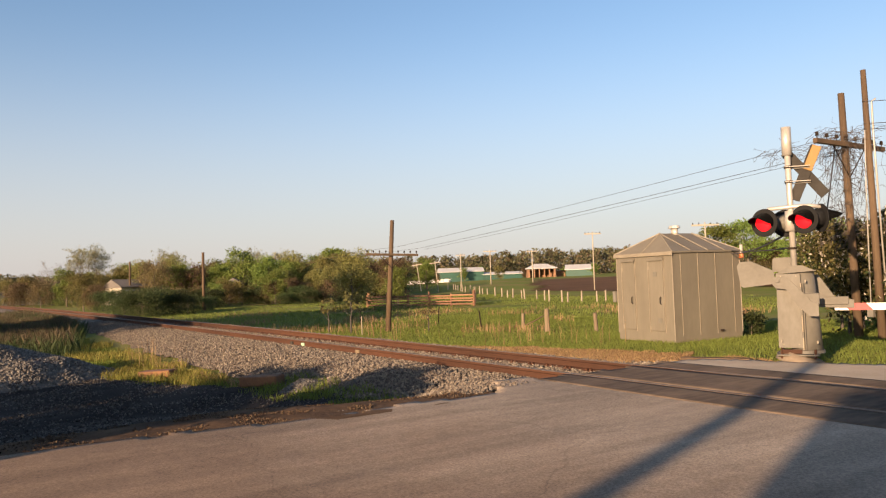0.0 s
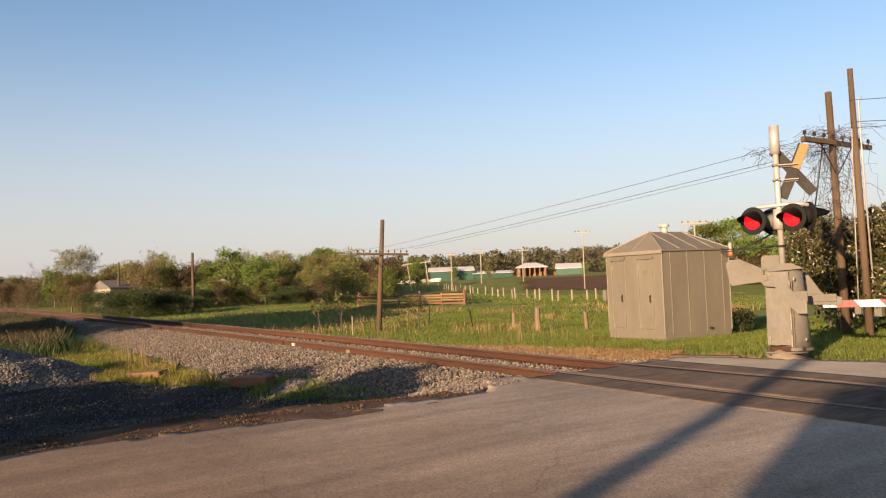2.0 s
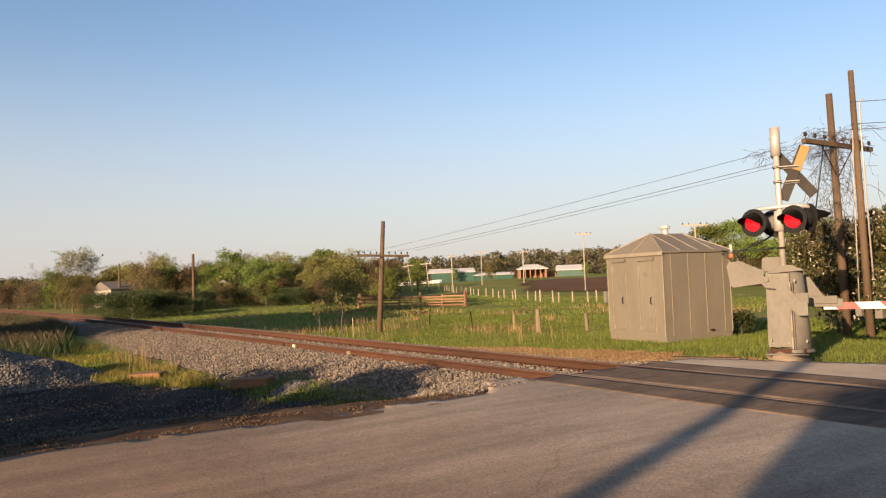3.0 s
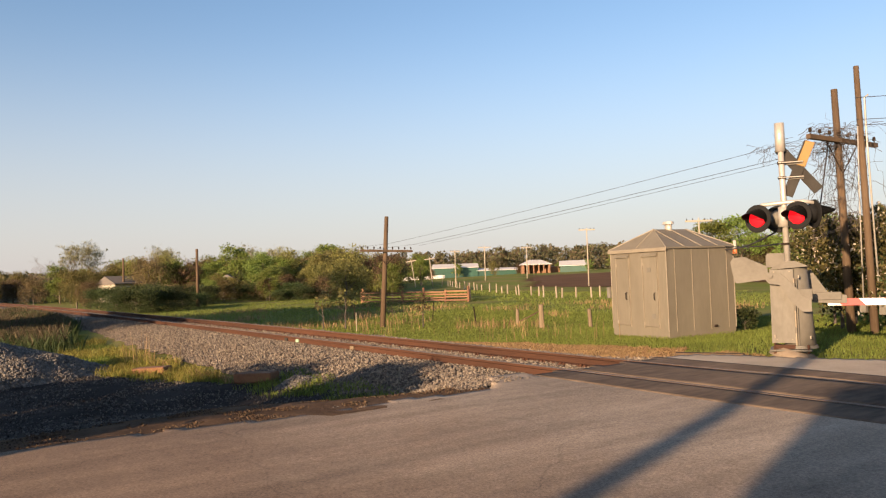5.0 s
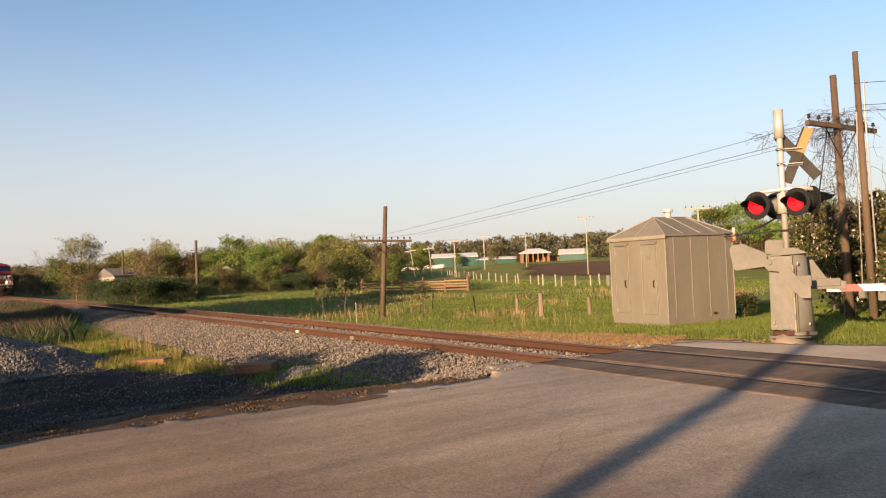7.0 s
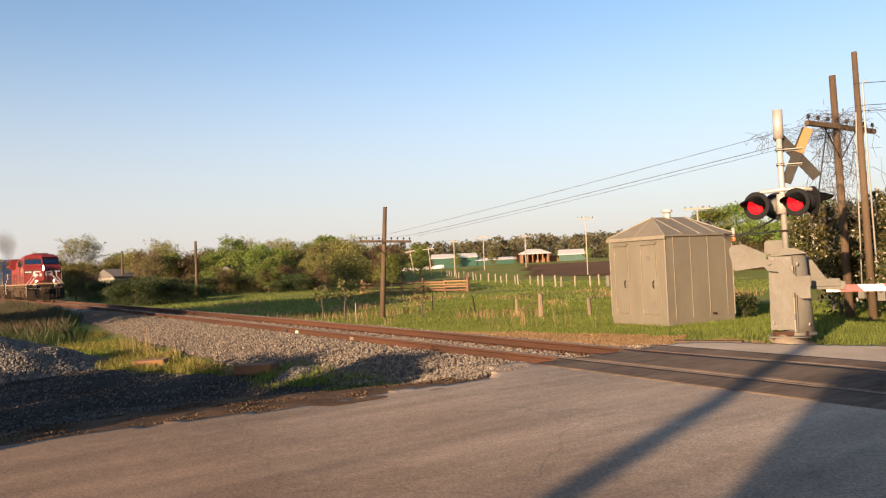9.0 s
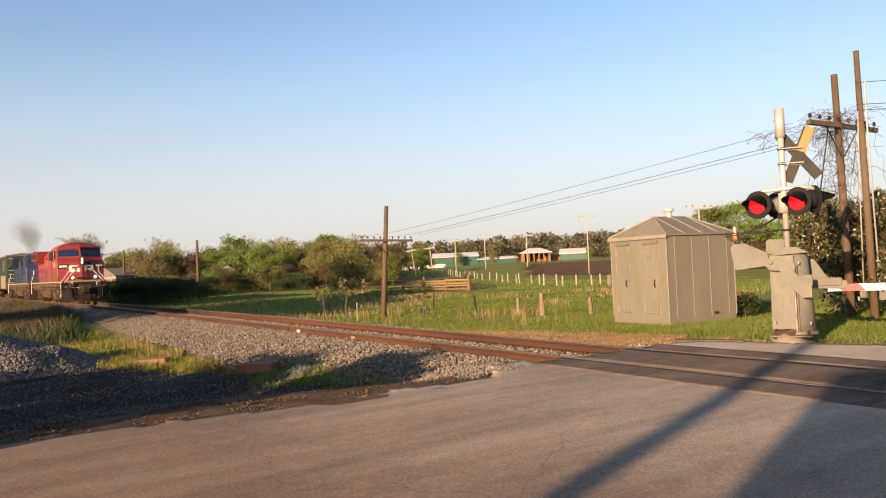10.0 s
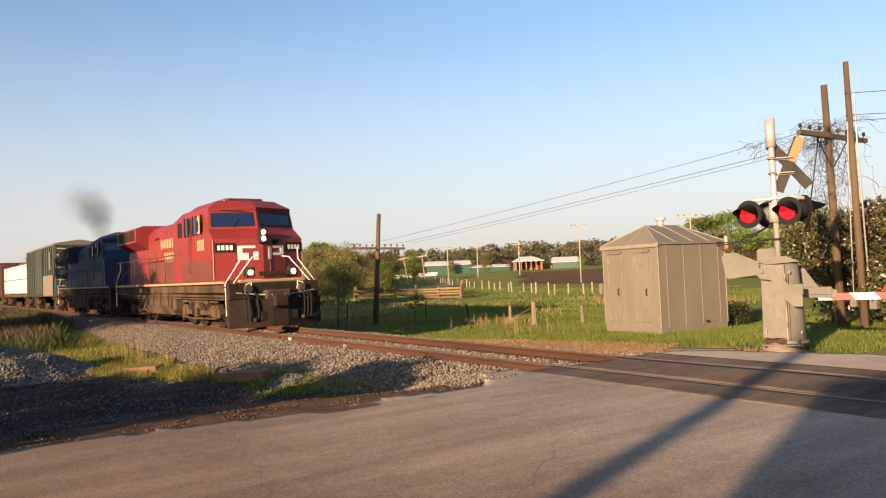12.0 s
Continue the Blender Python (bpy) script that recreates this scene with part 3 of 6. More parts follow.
tie_mesh = None
for i in range(190):
    y = 9.4 + i * 0.54
    rnd = random.Random(i)
    if tie_mesh is None:
        tie = finish("tie", box(B(), -1.28, 1.28, -0.115, 0.115, -0.36, -0.188, 0.012), "tie", track)
        tie_mesh = tie.data
    else:
        tie = new("tie", tie_mesh)
        tie.parent = track
    tie.matrix_basis = pose(float(centre(y)), y, rnd.uniform(-0.012, 0.0), 0, 0, rnd.uniform(-1.2, 1.2) + math.degrees(0.000494 * max(0, y - 8)))

plate_mesh = None
for i in range(75):
    y = 9.4 + i * 0.54
    for off in (-0.755, 0.755):
        if plate_mesh is None:
            bm = box(B(), -0.17, 0.17, -0.09, 0.09, -0.19, -0.178)
            for px in (-0.11, 0.11):
                for py in (-0.05, 0.05):
                    box(bm, px - 0.018, px + 0.018, py - 0.018, py + 0.018, -0.18, -0.145)
            ob = finish("tie_plate", bm, "rail", track, "rusty tie plate with spikes")
            plate_mesh = ob.data
        else:
            ob = new("tie_plate", plate_mesh)
            ob.parent = track
        ob.matrix_basis = pose(float(centre(y)) + off, y, 0.0)

# joint bars, a green dab of paint and a pale mark on the near rail
for y, m in ((20.4, "blade_grey"), (19.6, "mint"), (16.3, "post_wood")):
    part("rail_mark", box(B(), -0.05, -0.012, -0.09, 0.09, -0.14, -0.06, 0.004), m, track, "dab of paint on the rail's web").matrix_basis = pose(float(centre(y)) - 0.755, y, 0)


def ballast_edge(x, y):
    s = x - centre(y)
    j = 0.22 * ragged(x, y, 0.9) + 0.12 * ragged(x, y, 3.0, 2.0)
    return (s > -3.05 - 0.5 * sstep(10, 14, y) * (1 - sstep(20, 45, y)) + j) & (s < 1.72 + 0.4 * j) & (y > 8.55 + 0.9 * j)


BX, BY = lines((4.0, 11.6, 0.2)), lines((8.4, 40, 0.25), (40, 130, 1.0))
ballast = sheet("ballast_bed", BX, BY, 0.0, "ballast", ballast_edge, 0.0, "bed of crushed grey stone under the track")


def ballast_top(x, y):
    s = np.abs(x - centre(y))
    low = np.where(s < 1.75, -0.212 + 0.037 * sstep(0.72, 0.95, s), -0.175 - 0.31 * sstep(1.75, 3.7, s))
    near = (1 - sstep(8.7, 10.6, y)) * sstep(1.3, 1.9, s)
    return low * (1 - near) - 0.05 * near


v = np.empty(len(ballast.data.vertices) * 3)
ballast.data.vertices.foreach_get("co", v)
v = v.reshape(-1, 3)
v[:, 2] = ballast_top(v[:, 0], v[:, 1]) + 0.02 * ragged(v[:, 0], v[:, 1], 2.4)
ballast.data.vertices.foreach_set("co", v.ravel())



def stones(name, pts, size, material, label, category, seed=0, parent=None):
    """Many broken stones in one mesh: squashed, turned octahedra."""
    rng = np.random.default_rng(seed)
    base = np.array([(1, 0, 0), (-1, 0, 0), (0, 1, 0), (0, -1, 0), (0, 0, 1), (0, 0, -1)], float)
    tri = np.array([(0, 2, 4), (2, 1, 4), (1, 3, 4), (3, 0, 4), (2, 0, 5), (1, 2, 5), (3, 1, 5), (0, 3, 5)])
    n = len(pts)
    q = rng.normal(size=(n, 3, 3))
    q, _ = np.linalg.qr(q)
    s = size * rng.uniform(0.55, 1.35, (n, 1, 1)) * rng.uniform(0.6, 1.2, (n, 6, 1))
    vs = np.einsum("nij,kj->nki", q, base) * s + pts[:, None, :]
    fs = tri[None] + (np.arange(n) * 6)[:, None, None]
    ob = soup(name, vs.reshape(-1, 3), fs.reshape(-1, 3), material, parent)
    return tagged(ob, label, category, "", "stuff")


rng = np.random.default_rng(4)
n = 85000
py = 8.4 + 38 * rng.random(n) ** 1.5
px = centre(py) + rng.uniform(-3.7, 1.8, n)
ok = ballast_edge(px, py) & ~((np.abs(px - centre(py)) < 0.72) & (np.mod(py - 9.4 + 0.135, 0.54) < 0.27) & (rng.random(n) < 0.35))
px, py = px[ok], py[ok]
stones("ballast_stones", np.stack([px, py, ballast_top(px, py) + rng.uniform(0.0, 0.045, len(px)) * np.where(np.abs(px - centre(py)) < 0.8, 0.7, 1.0)], 1), 0.027, "stone", "loose grey crushed stones on the track bed", "ballast", 1)

# ---- gravel yard, soil verge, dry strip ----
def yard_line(x):
    """Y at which the yard gives way to grass."""
    return 21.4 - 2.65 * np.clip(np.asarray(x, float) - 2.6, 0, 3.0)


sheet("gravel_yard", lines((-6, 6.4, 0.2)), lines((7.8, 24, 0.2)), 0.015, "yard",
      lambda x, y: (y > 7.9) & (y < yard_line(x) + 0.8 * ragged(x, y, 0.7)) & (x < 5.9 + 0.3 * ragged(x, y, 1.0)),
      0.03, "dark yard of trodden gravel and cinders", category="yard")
sheet("soil_verge", lines((-1, 6.6, 0.15)), lines((7.7, 12, 0.15)), 0.047, "soil",
      lambda x, y: (y > 8.0) & (y < 9.3 + 0.28 * np.clip(x, 0, 5) + 0.45 * ragged(x, y, 0.8) + 0.2 * ragged(x, y, 2.5)) & (x < 6.3), 0.025, "bare brown soil along the road's edge", category="soil")
def turf_side(y):
    """How far the dead turf reaches from the track's centre."""
    return 3.2 + 2.3 * sstep(9.2, 12.5, y) * (1 - 0.35 * sstep(14, 17, y))


sheet("dry_turf", lines((10.7, 16.2, 0.2)), lines((6.4, 20, 0.2)), 0.0, "straw",
      lambda x, y: (x > 10.95) & (x < turf_side(y) + 9.05 + 0.9 * ragged(x, y, 0.5) + 0.3 * ragged(x, y, 2.0)) & (y > 8.95 - 2.6 * sstep(11.3, 12.6, x)) & (y < 17.5 + 1.5 * ragged(x, y, 0.4)), 0.0, "strip of dead straw-coloured turf beside the rails", category="turf")
sheet("ploughed_field", lines((70, 200, 4)), lines((40, 170, 4)), 0.05, "plough",
      lambda x, y: (np.hypot(x, y) > 98 + 4 * ragged(x, y, 0.05)) & (np.hypot(x, y) < 168) & (y < 1.16 * x + 3 * ragged(x, y, 0.04)), 0, "brown ploughed field", category="field")

rng = np.random.default_rng(9)
n = 22000
px, py = rng.uniform(-4, 5.8, n), 8.4 + 12 * rng.random(n) ** 1.2
ok = ~road_edge(px, py) & (py < yard_line(px) + 0.3) & (ragged(px, py, 0.9, 6.0) + 0.35 * rng.random(n) > -0.05) & ((py > 9.5 + 0.28 * np.clip(px, 0, 5)) | (rng.random(n) < 0.2))
px, py = px[ok], py[ok]
cx, cy = rng.uniform(-1, 6.2, 16000), rng.uniform(8.2, 11.2, 16000)
ok = ~road_edge(cx, cy + 0.05) & (cy < 9.5 + 0.28 * np.clip(cx, 0, 5)) & (ragged(cx, cy, 1.6, 4.0) > -0.02)
cx, cy = cx[ok], cy[ok]
stones("soil_crumbs", np.stack([cx, cy, land(cx, cy) + rng.uniform(0.035, 0.058, len(cx))], 1), 0.013, "crumb", "brown clods and grit along the road's edge", "soil", 3)
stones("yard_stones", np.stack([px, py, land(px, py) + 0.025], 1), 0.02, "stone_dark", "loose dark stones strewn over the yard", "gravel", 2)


def heap(name, cx, cy, rx, ry, h, count, size, seed, label):
    """A heap of crushed stone: a mound under a skin of stones."""
    rng = np.random.default_rng(seed)

    def top(x, y):
        d = np.hypot((x - cx) / rx, (y - cy) / ry) * (1 + 0.16 * ragged(x, y, 0.9, seed))
        return h * np.clip(1 - d ** 1.35, -0.2, 1) + 0.05 * ragged(x, y, 1.6, 7.0)
    a = np.linspace(0, 2 * math.pi, 41)[:-1]
    rr = np.linspace(0, 1.1, 12)
    R, A = np.meshgrid(rr, a)
    X, Y = cx + rx * R * np.cos(A), cy + ry * R * np.sin(A)
    Z = land(X, Y) + top(X.ravel(), Y.ravel()).reshape(X.shape)
    idx = np.arange(X.size).reshape(X.shape)
    nxt = np.roll(idx, -1, axis=0)
    q = np.stack([idx[:, :-1], idx[:, 1:], nxt[:, 1:], nxt[:, :-1]], -1).reshape(-1, 4)
    thing = soup(name, np.stack([X.ravel(), Y.ravel(), Z.ravel()], 1), q, "ballast", smooth=True)
    tagged(thing, label, "gravel heap")
    r, t = np.sqrt(rng.random(count)) * 1.03, rng.random(count) * 2 * math.pi
    x, y = cx + rx * r * np.cos(t), cy + ry * r * np.sin(t)
    stones("crushed_stone", np.stack([x, y, land(x, y) + top(x, y) + 0.01], 1), size, "stone_heap", "", "", seed, thing)


heap("gravel_mound", 0.1, 21.4, 3.6, 2.4, 1.12, 14000, 0.036, 11, "heap of grey crushed stone on the yard")
heap("small_heap", 5.75, 13.7, 0.5, 0.45, 0.16, 900, 0.022, 12, "low spill of crushed stone in the grass")

# timber blocks and a scrap of iron lying in the verge
for x, y, w, d, h, rz, lab in ((5.35, 14.9, 0.95, 0.3, 0.2, -58, "sawn rust-brown timber block lying in grass"), (4.25, 19.1, 0.9, 0.35, 0.17, -50, "pale orange broken timber block in grass")):
    bm = box(B(), -w / 2, w / 2, -d / 2, d / 2, 0, h, 0.02)
    tagged(finish("timber_block", bm, "block_wood"), lab, "timber").matrix_basis = pose(x, y, float(land(x, y)) + 0.02, 2, -3, rz)
bm = prism(B(), [(-0.09, 0), (0.09, 0), (0.03, 0.02), (0.025, 0.09), (0.05, 0.11), (-0.05, 0.11), (-0.025, 0.09), (-0.03, 0.02)], "y", -0.35, 0.35)
tagged(finish("iron_scrap", bm, "dark_steel"), "short dark piece of scrap iron beside the ballast", "scrap").matrix_basis = pose(7.23, 12.66, -0.3, 8, 0, -58)
bm = box(B(), -0.6, 0.6, -0.1, 0.1, -0.05, 0.03, 0.012)
tagged(finish("edge_timber", bm, "old_wood"), "weathered brown timber at the crossing's edge", "timber").matrix_basis = pose(11.55, 8.6, -0.04, 0, 0, -64)


# ---- the signal hut ----
def build_hut():
    x0, y0, w, d, h = 0.0, 0.0, 3.05, 2.2, 2.38
    hut = empty("signal_hut", pose(17.05, 13.98, -0.28, 0, 0, -9), "grey-beige sheet-metal signal hut with hipped roof and two doors", "hut")
    part("shell", box(B(), 0, w, 0, d, -0.2, h, 0.02), "hut_paint", hut)
    part("plinth", box(B(), 0.06, w - 0.06, 0.06, d - 0.06, -0.3, -0.2), "dark_steel", hut, "dark base frame")
    bm = B()
    o, RL, RR = 0.05, 0.82, 2.3
    base = [bm.verts.new(p) for p in ((-o, -o, h), (w + o, -o, h), (w + o, d + o, h), (-o, d + o, h))]
    edge = [bm.verts.new((v.co.x, v.co.y, h + 0.05)) for v in base]
    r0, r1 = bm.verts.new((RL, d / 2, h + 0.63)), bm.verts.new((RR, d / 2, h + 0.63))
    for i in range(4):
        bm.faces.new((base[i], base[(i + 1) % 4], edge[(i + 1) % 4], edge[i]))
    bm.faces.new(base[::-1])
    bm.faces.new((edge[0], edge[1], r1, r0))
    bm.faces.new((edge[1], edge[2], r1))
    bm.faces.new((edge[2], edge[3], r0, r1))
    bm.faces.new((edge[3], edge[0], r0))
    roof = part("roof", bm, "hut_paint", hut, "hipped sheet-metal roof")
    for xb, xt in ((0.78, RL), (1.55, 1.56), (2.3, RR)):
        part("roof_rib", tube(B(), (xb, -o, h + 0.055), (xt, d / 2, h + 0.636), 0.015, seg=6), "hut_seam", roof)
    for a, b in (((-o, -o), RL), ((-o, d + o), RL), ((w + o, -o), RR)):
        part("hip_seam", tube(B(), (a[0], a[1], h + 0.055), (b, d / 2, h + 0.635), 0.016, seg=6), "hut_seam", roof)
    part("roof_rib", tube(B(), (-o, d / 2, h + 0.055), (RL, d / 2, h + 0.635), 0.014, seg=6), "hut_seam", roof)
    # standing seams on the long side and the corners
    for i, xs in enumerate((0.36, 1.12, 1.9, 2.72)):
        part("wall_seam", box(B(), xs - 0.009, xs + 0.009, -0.013, 0.004, 0.02, h - 0.01), "hut_seam", hut)
    for xs, ys in ((0, 0), (0, d), (w, 0)):
        part("corner_post", box(B(), xs - 0.014, xs + 0.014, ys - 0.014, ys + 0.014, 0.02, h - 0.005, 0.004), "hut_seam", hut)
    part("eave_trim", box(B(), -0.075, -0.045, -0.06, d + 0.06, h - 0.06, h + 0.045, 0.006), "hut_seam", hut, "pale folded eave trim")
    # two doors on the end wall, each with hood, hinges and handle
    for ya, yb in ((0.34, 0.86), (1.45, 1.94)):
        door = part("door", box(B(), -0.04, 0.002, ya, yb, 0.14, h - 0.2, 0.008), "hut_paint", hut, "flush sheet-metal door")
        for yy in (ya - 0.03, yb + 0.03):
            part("door_jamb", box(B(), -0.03, 0.004, yy - 0.009, yy + 0.009, 0.1, h - 0.12), "hut_seam", door)
        part("door_hood", prism(B(), [(0, h - 0.08), (-0.1, h - 0.17), (-0.1, h - 0.2), (0, h - 0.17)], "y", ya - 0.05, yb + 0.05), "hut_paint", door)
        part("handle", pipe(B(), [(-0.05, ya + 0.08, 0.92), (-0.1, ya + 0.08, 0.95), (-0.1, ya + 0.08, 1.1), (-0.05, ya + 0.08, 1.13)], 0.014), "dark_steel", door, "dark steel handle")
        for z in (0.22, h - 0.42):
            part("hinge", box(B(), -0.055, -0.03, yb - 0.03, yb + 0.03, z - 0.05, z + 0.05, 0.006), "hut_seam", door)
    part("label_plate", box(B(), -0.052, -0.038, 0.55, 0.69, 1.72, 1.86), "weight_grey", hut)
    part("label_plate", box(B(), -0.052, -0.038, 0.42, 0.56, 0.38, 0.52), "weight_grey", hut)
    bm = tube(B(), (1.5, d / 2, h + 0.55), (1.5, d / 2, h + 0.78), 0.11, seg=16)
    vent = part("roof_vent", bm, "alu", hut, "round galvanised roof ventilator", True)
    part("vent_cap", tube(B(), (1.5, d / 2, h + 0.78), (1.5, d / 2, h + 0.86), 0.18, 0.16, 16), "alu", vent)
    part("lamp", tube(B(), (w + 0.02, -0.06, h - 0.2), (w + 0.02, -0.06, h - 0.05), 0.07, 0.06, 10), "orange", hut, "small orange lamp on the corner")
    part("conduit", tube(B(), (w + 0.05, -0.04, h - 0.05), (w + 0.05, -0.04, h + 0.2), 0.045, seg=8), "alu", hut)
    bm = box(B(), -0.1, 0.0, d + 0.02, d + 0.14, 0.95, 1.3, 0.01)
    part("meter_box", bm, "weight_grey", hut)
    part("padlock", box(B(), 2.0, 2.12, -0.06, 0, 0.07, 0.13, 0.01), "dark_steel", hut)
    # nearly square in plan
    for o in hut.children_recursive:
        o.data.transform(Matrix.Diagonal((2.56 / w, 2.5 / d, 1, 1)))


build_hut()


# ---- the crossing signal with its gate ----
def build_signal():
    s = empty("crossing_signal", pose(12.24, 7.42, 0.0), "silver crossing signal with red lamps, crossbuck and lowered gate", "crossing signal")
    # local frame: lamps face the camera's side of the track; fwd is the way the lamps look, side points to the viewer's right
    fwd = Vector((-0.86, -0.51, 0)).normalized()
    side = Vector((0.51, -0.86, 0)).normalized()
    up = Vector((0, 0, 1))

    def L(a, b, z):
        return fwd * a + side * b + up * z

    def obox(bm, a0, a1, b0, b1, z0, z1, bev=0.01):
        m = Matrix((fwd, side, up)).transposed().to_4x4()
        t = B()
        box(t, a0, a1, b0, b1, z0, z1, bev)
        t.transform(m)
        me = bpy.data.meshes.new("tmp")
        t.to_mesh(me)
        t.free()
        bm.from_mesh(me)
        bpy.data.meshes.remove(me)
        return bm

    def oprism(outline, a, b, axis="y"):
        t = prism(B(), outline, axis, a, b)
        t.transform(Matrix((fwd, side, up)).transposed().to_4x4())
        return t
    part("foundation", tube(B(), L(0, 0.02, -0.12), L(0, 0.08, 0.05), 0.42, 0.34, 20), "footing", s, "round concrete footing", True)
    foot = part("foot_plate", obox(B(), -0.3, 0.3, -0.34, 0.32, 0.06, 0.09), "weight_grey", s)
    for a in (-0.24, 0.24):
        for b in (-0.26, 0.26):
            part("bolt", tube(B(), L(a, b, 0.02), L(a, b, 0.17), 0.022, seg=8), "rail", foot, "rusty anchor bolt")
    house = part("mechanism_case", oprism([(-0.3, 0.2), (0.1, 0.2), (0.08, 1.46), (-0.29, 1.46)], -0.24, 0.24, "x"), "box_grey", s, "grey sheet-metal gate mechanism case")
    part("drum_case", tube(B(), L(-0.02, 0.14, 0.14), L(-0.02, 0.11, 1.5), 0.25, 0.19, 24), "box_grey", s, "round-backed grey case", True)
    part("case_flange", obox(B(), 0.2, 0.275, 0.075, 0.095, 0.16, 1.3, 0.004), "pale_wood", house)
    part("case_flange", obox(B(), 0.2, 0.27, 0.115, 0.13, 0.16, 1.3, 0.004), "weight_grey", house)
    part("case_top", oprism([(-0.31, 1.46), (0.33, 1.5), (0.12, 1.6), (-0.06, 1.6)], -0.24, 0.24, "x"), "weight_grey", s, "sloping case top")
    part("base_ring", tube(B(), L(-0.02, 0.14, 0.1), L(-0.02, 0.14, 0.15), 0.28, 0.27, 24), "weight_grey", s, "flanged foot of the case")
    part("rust_patch", obox(B(), 0.225, 0.246, -0.27, 0.06, 0.1, 0.17, 0.004), "rail", house, "rusted lower edge of the case")
    for b, z in ((-0.25, 1.3), (-0.25, 0.32), (0.3, 0.3), (0.16, 1.33)):
        part("latch", obox(B(), 0.26, 0.3, b - 0.012, b + 0.012, z - 0.025, z + 0.025, 0.004), "hut_seam", house)
    # counterweights: a broad plate to the one side on a crank arm, the gate on the other
    part("counterweight", oprism([(-0.86, 1.28), (-0.91, 1.62), (-0.86, 1.69), (-0.68, 1.7), (-0.32, 1.52), (-0.3, 1.3), (-0.82, 1.24)], 0.2, 0.29, "x"), "weight_grey", s, "grey steel counterweight plate")
    part("counterweight", oprism([(-0.36, 1.5), (-0.35, 1.72), (-0.32, 1.75), (0.0, 1.75), (0.0, 1.5)], -0.32, -0.26, "x"), "weight_grey", s, "grey steel counterweight plate")
    crank = part("gate_arm_crank", oprism([(-0.36, 1.3), (-0.34, 1.42), (-0.12, 1.4), (0.1, 1.16), (0.24, 0.98), (0.34, 0.96), (0.34, 0.74), (0.2, 0.74), (0.02, 0.92), (-0.14, 1.2), (-0.3, 1.22)], 0.3, 0.36, "x"), "weight_grey", s, "bent grey gate crank")
    part("pivot", tube(B(), L(0.28, -0.28, 1.36), L(0.4, -0.28, 1.36), 0.04, seg=12), "weight_grey", crank)
    part("back_crank", oprism([(0.3, 1.42), (0.36, 1.44), (0.62, 1.02), (0.9, 0.98), (0.9, 0.84), (0.36, 0.86)], -0.36, -0.3, "x"), "weight_grey", s, "grey gate crank behind the case")
    # the gate arm: red and white boards
    arm = part("gate_arm_socket", obox(B(), -0.33, -0.28, 0.3, 0.82, 0.9, 1.04), "weight_grey", s)
    edges = [0.6, 0.82, 1.18, 1.56, 1.94, 2.32, 2.7, 3.1, 3.5, 3.9, 4.3, 4.7, 5.1]
    for i, (b0, b1) in enumerate(zip(edges, edges[1:])):
        sl = 0.1 if i else 0.0
        t = oprism([(b0, 0.8), (b1, 0.8), (b1 - 0.1, 0.92), (b0 - sl, 0.92)], -0.36, -0.335, "x")
        part("gate_board", t, "red_film" if i % 2 else "white", arm, "reflective board of the gate arm")
    for b in (1.66, 3.3, 4.9):
        lampb = part("gate_lamp", tube(B(), L(-0.31, b, 0.98), L(-0.39, b, 0.98), 0.06, seg=12), "lens_dim", arm, "small red gate lamp")
        part("lamp_foot", obox(B(), -0.36, -0.33, b - 0.02, b + 0.02, 0.92, 0.95, 0.002), "black", lampb)
    # door hasps, rivets, a cable drooping round the case and the joint band
    for z in (0.42, 0.8, 1.18):
        part("hinge", tube(B(), L(0.262, 0.085, z - 0.05), L(0.262, 0.085, z + 0.05), 0.016, seg=8), "box_grey", house)
    part("joint_band", obox(B(), 0.2, 0.29, 0.12, 0.36, 0.93, 1.12, 0.008), "weight_grey", s, "bent band that carries the gate")
    part("loose_cable", pipe(B(), [L(0.3, 0.1, 0.9), L(0.31, 0.16, 0.82), L(0.3, 0.24, 0.8), L(0.26, 0.32, 0.9)], 0.009, 6), "black", s, "loose black cable on the case")
    for b, z in ((0.02, 1.42), (-0.22, 1.42), (-0.22, 0.26), (0.02, 0.26)):
        part("bolt", tube(B(), L(0.23, b, z), L(0.255, b, z), 0.011, seg=8), "hut_seam", house)
    # mast
    part("mast", tube(B(), L(0, 0.0, 1.55), L(0, -0.02, 3.98), 0.05, seg=14), "alu", s, "round aluminium mast", True)
    part("mast_sleeve", tube(B(), L(0, -0.02, 3.52), L(0, -0.02, 4.02), 0.082, seg=14), "alu", s, "thicker top of the mast", True)
    for z in (1.9, 3.06, 3.32):
        part("mast_band", tube(B(), L(0, -0.015, z - 0.02), L(0, -0.015, z + 0.02), 0.068, seg=14), "dark_steel", s)
    # crossbuck, seen from behind and aslant
    for z in (3.03, 3.29):
        part("crossbuck_bracket", tube(B(), L(-0.04, -0.07, z), L(-0.04, 0.33, z), 0.009, seg=6), "box_grey", s)
        part("crossbuck_bracket", tube(B(), L(0.07, -0.07, z + 0.03), L(0.0, 0.33, z + 0.03), 0.009, seg=6), "alu", s)
    for ang, mm, dx in ((67, "blade_grey", -0.06), (-53, "blade_grey", -0.085)):
        t = B()
        box(t, -0.008, 0.008, -0.5, 0.5, -0.088, 0.088, 0.004)
        t.transform(Matrix.Rotation(radians(ang), 4, "X"))
        t.transform(Matrix.Translation((dx, 0.25, 3.2)))
        t.transform(Matrix((fwd, side, up)).transposed().to_4x4())
        part("crossbuck_blade", t, mm, s, "weathered grey back of a crossbuck blade")
    # sunlight on one blade's upper half, put on as a yellow overlay
    t = B()
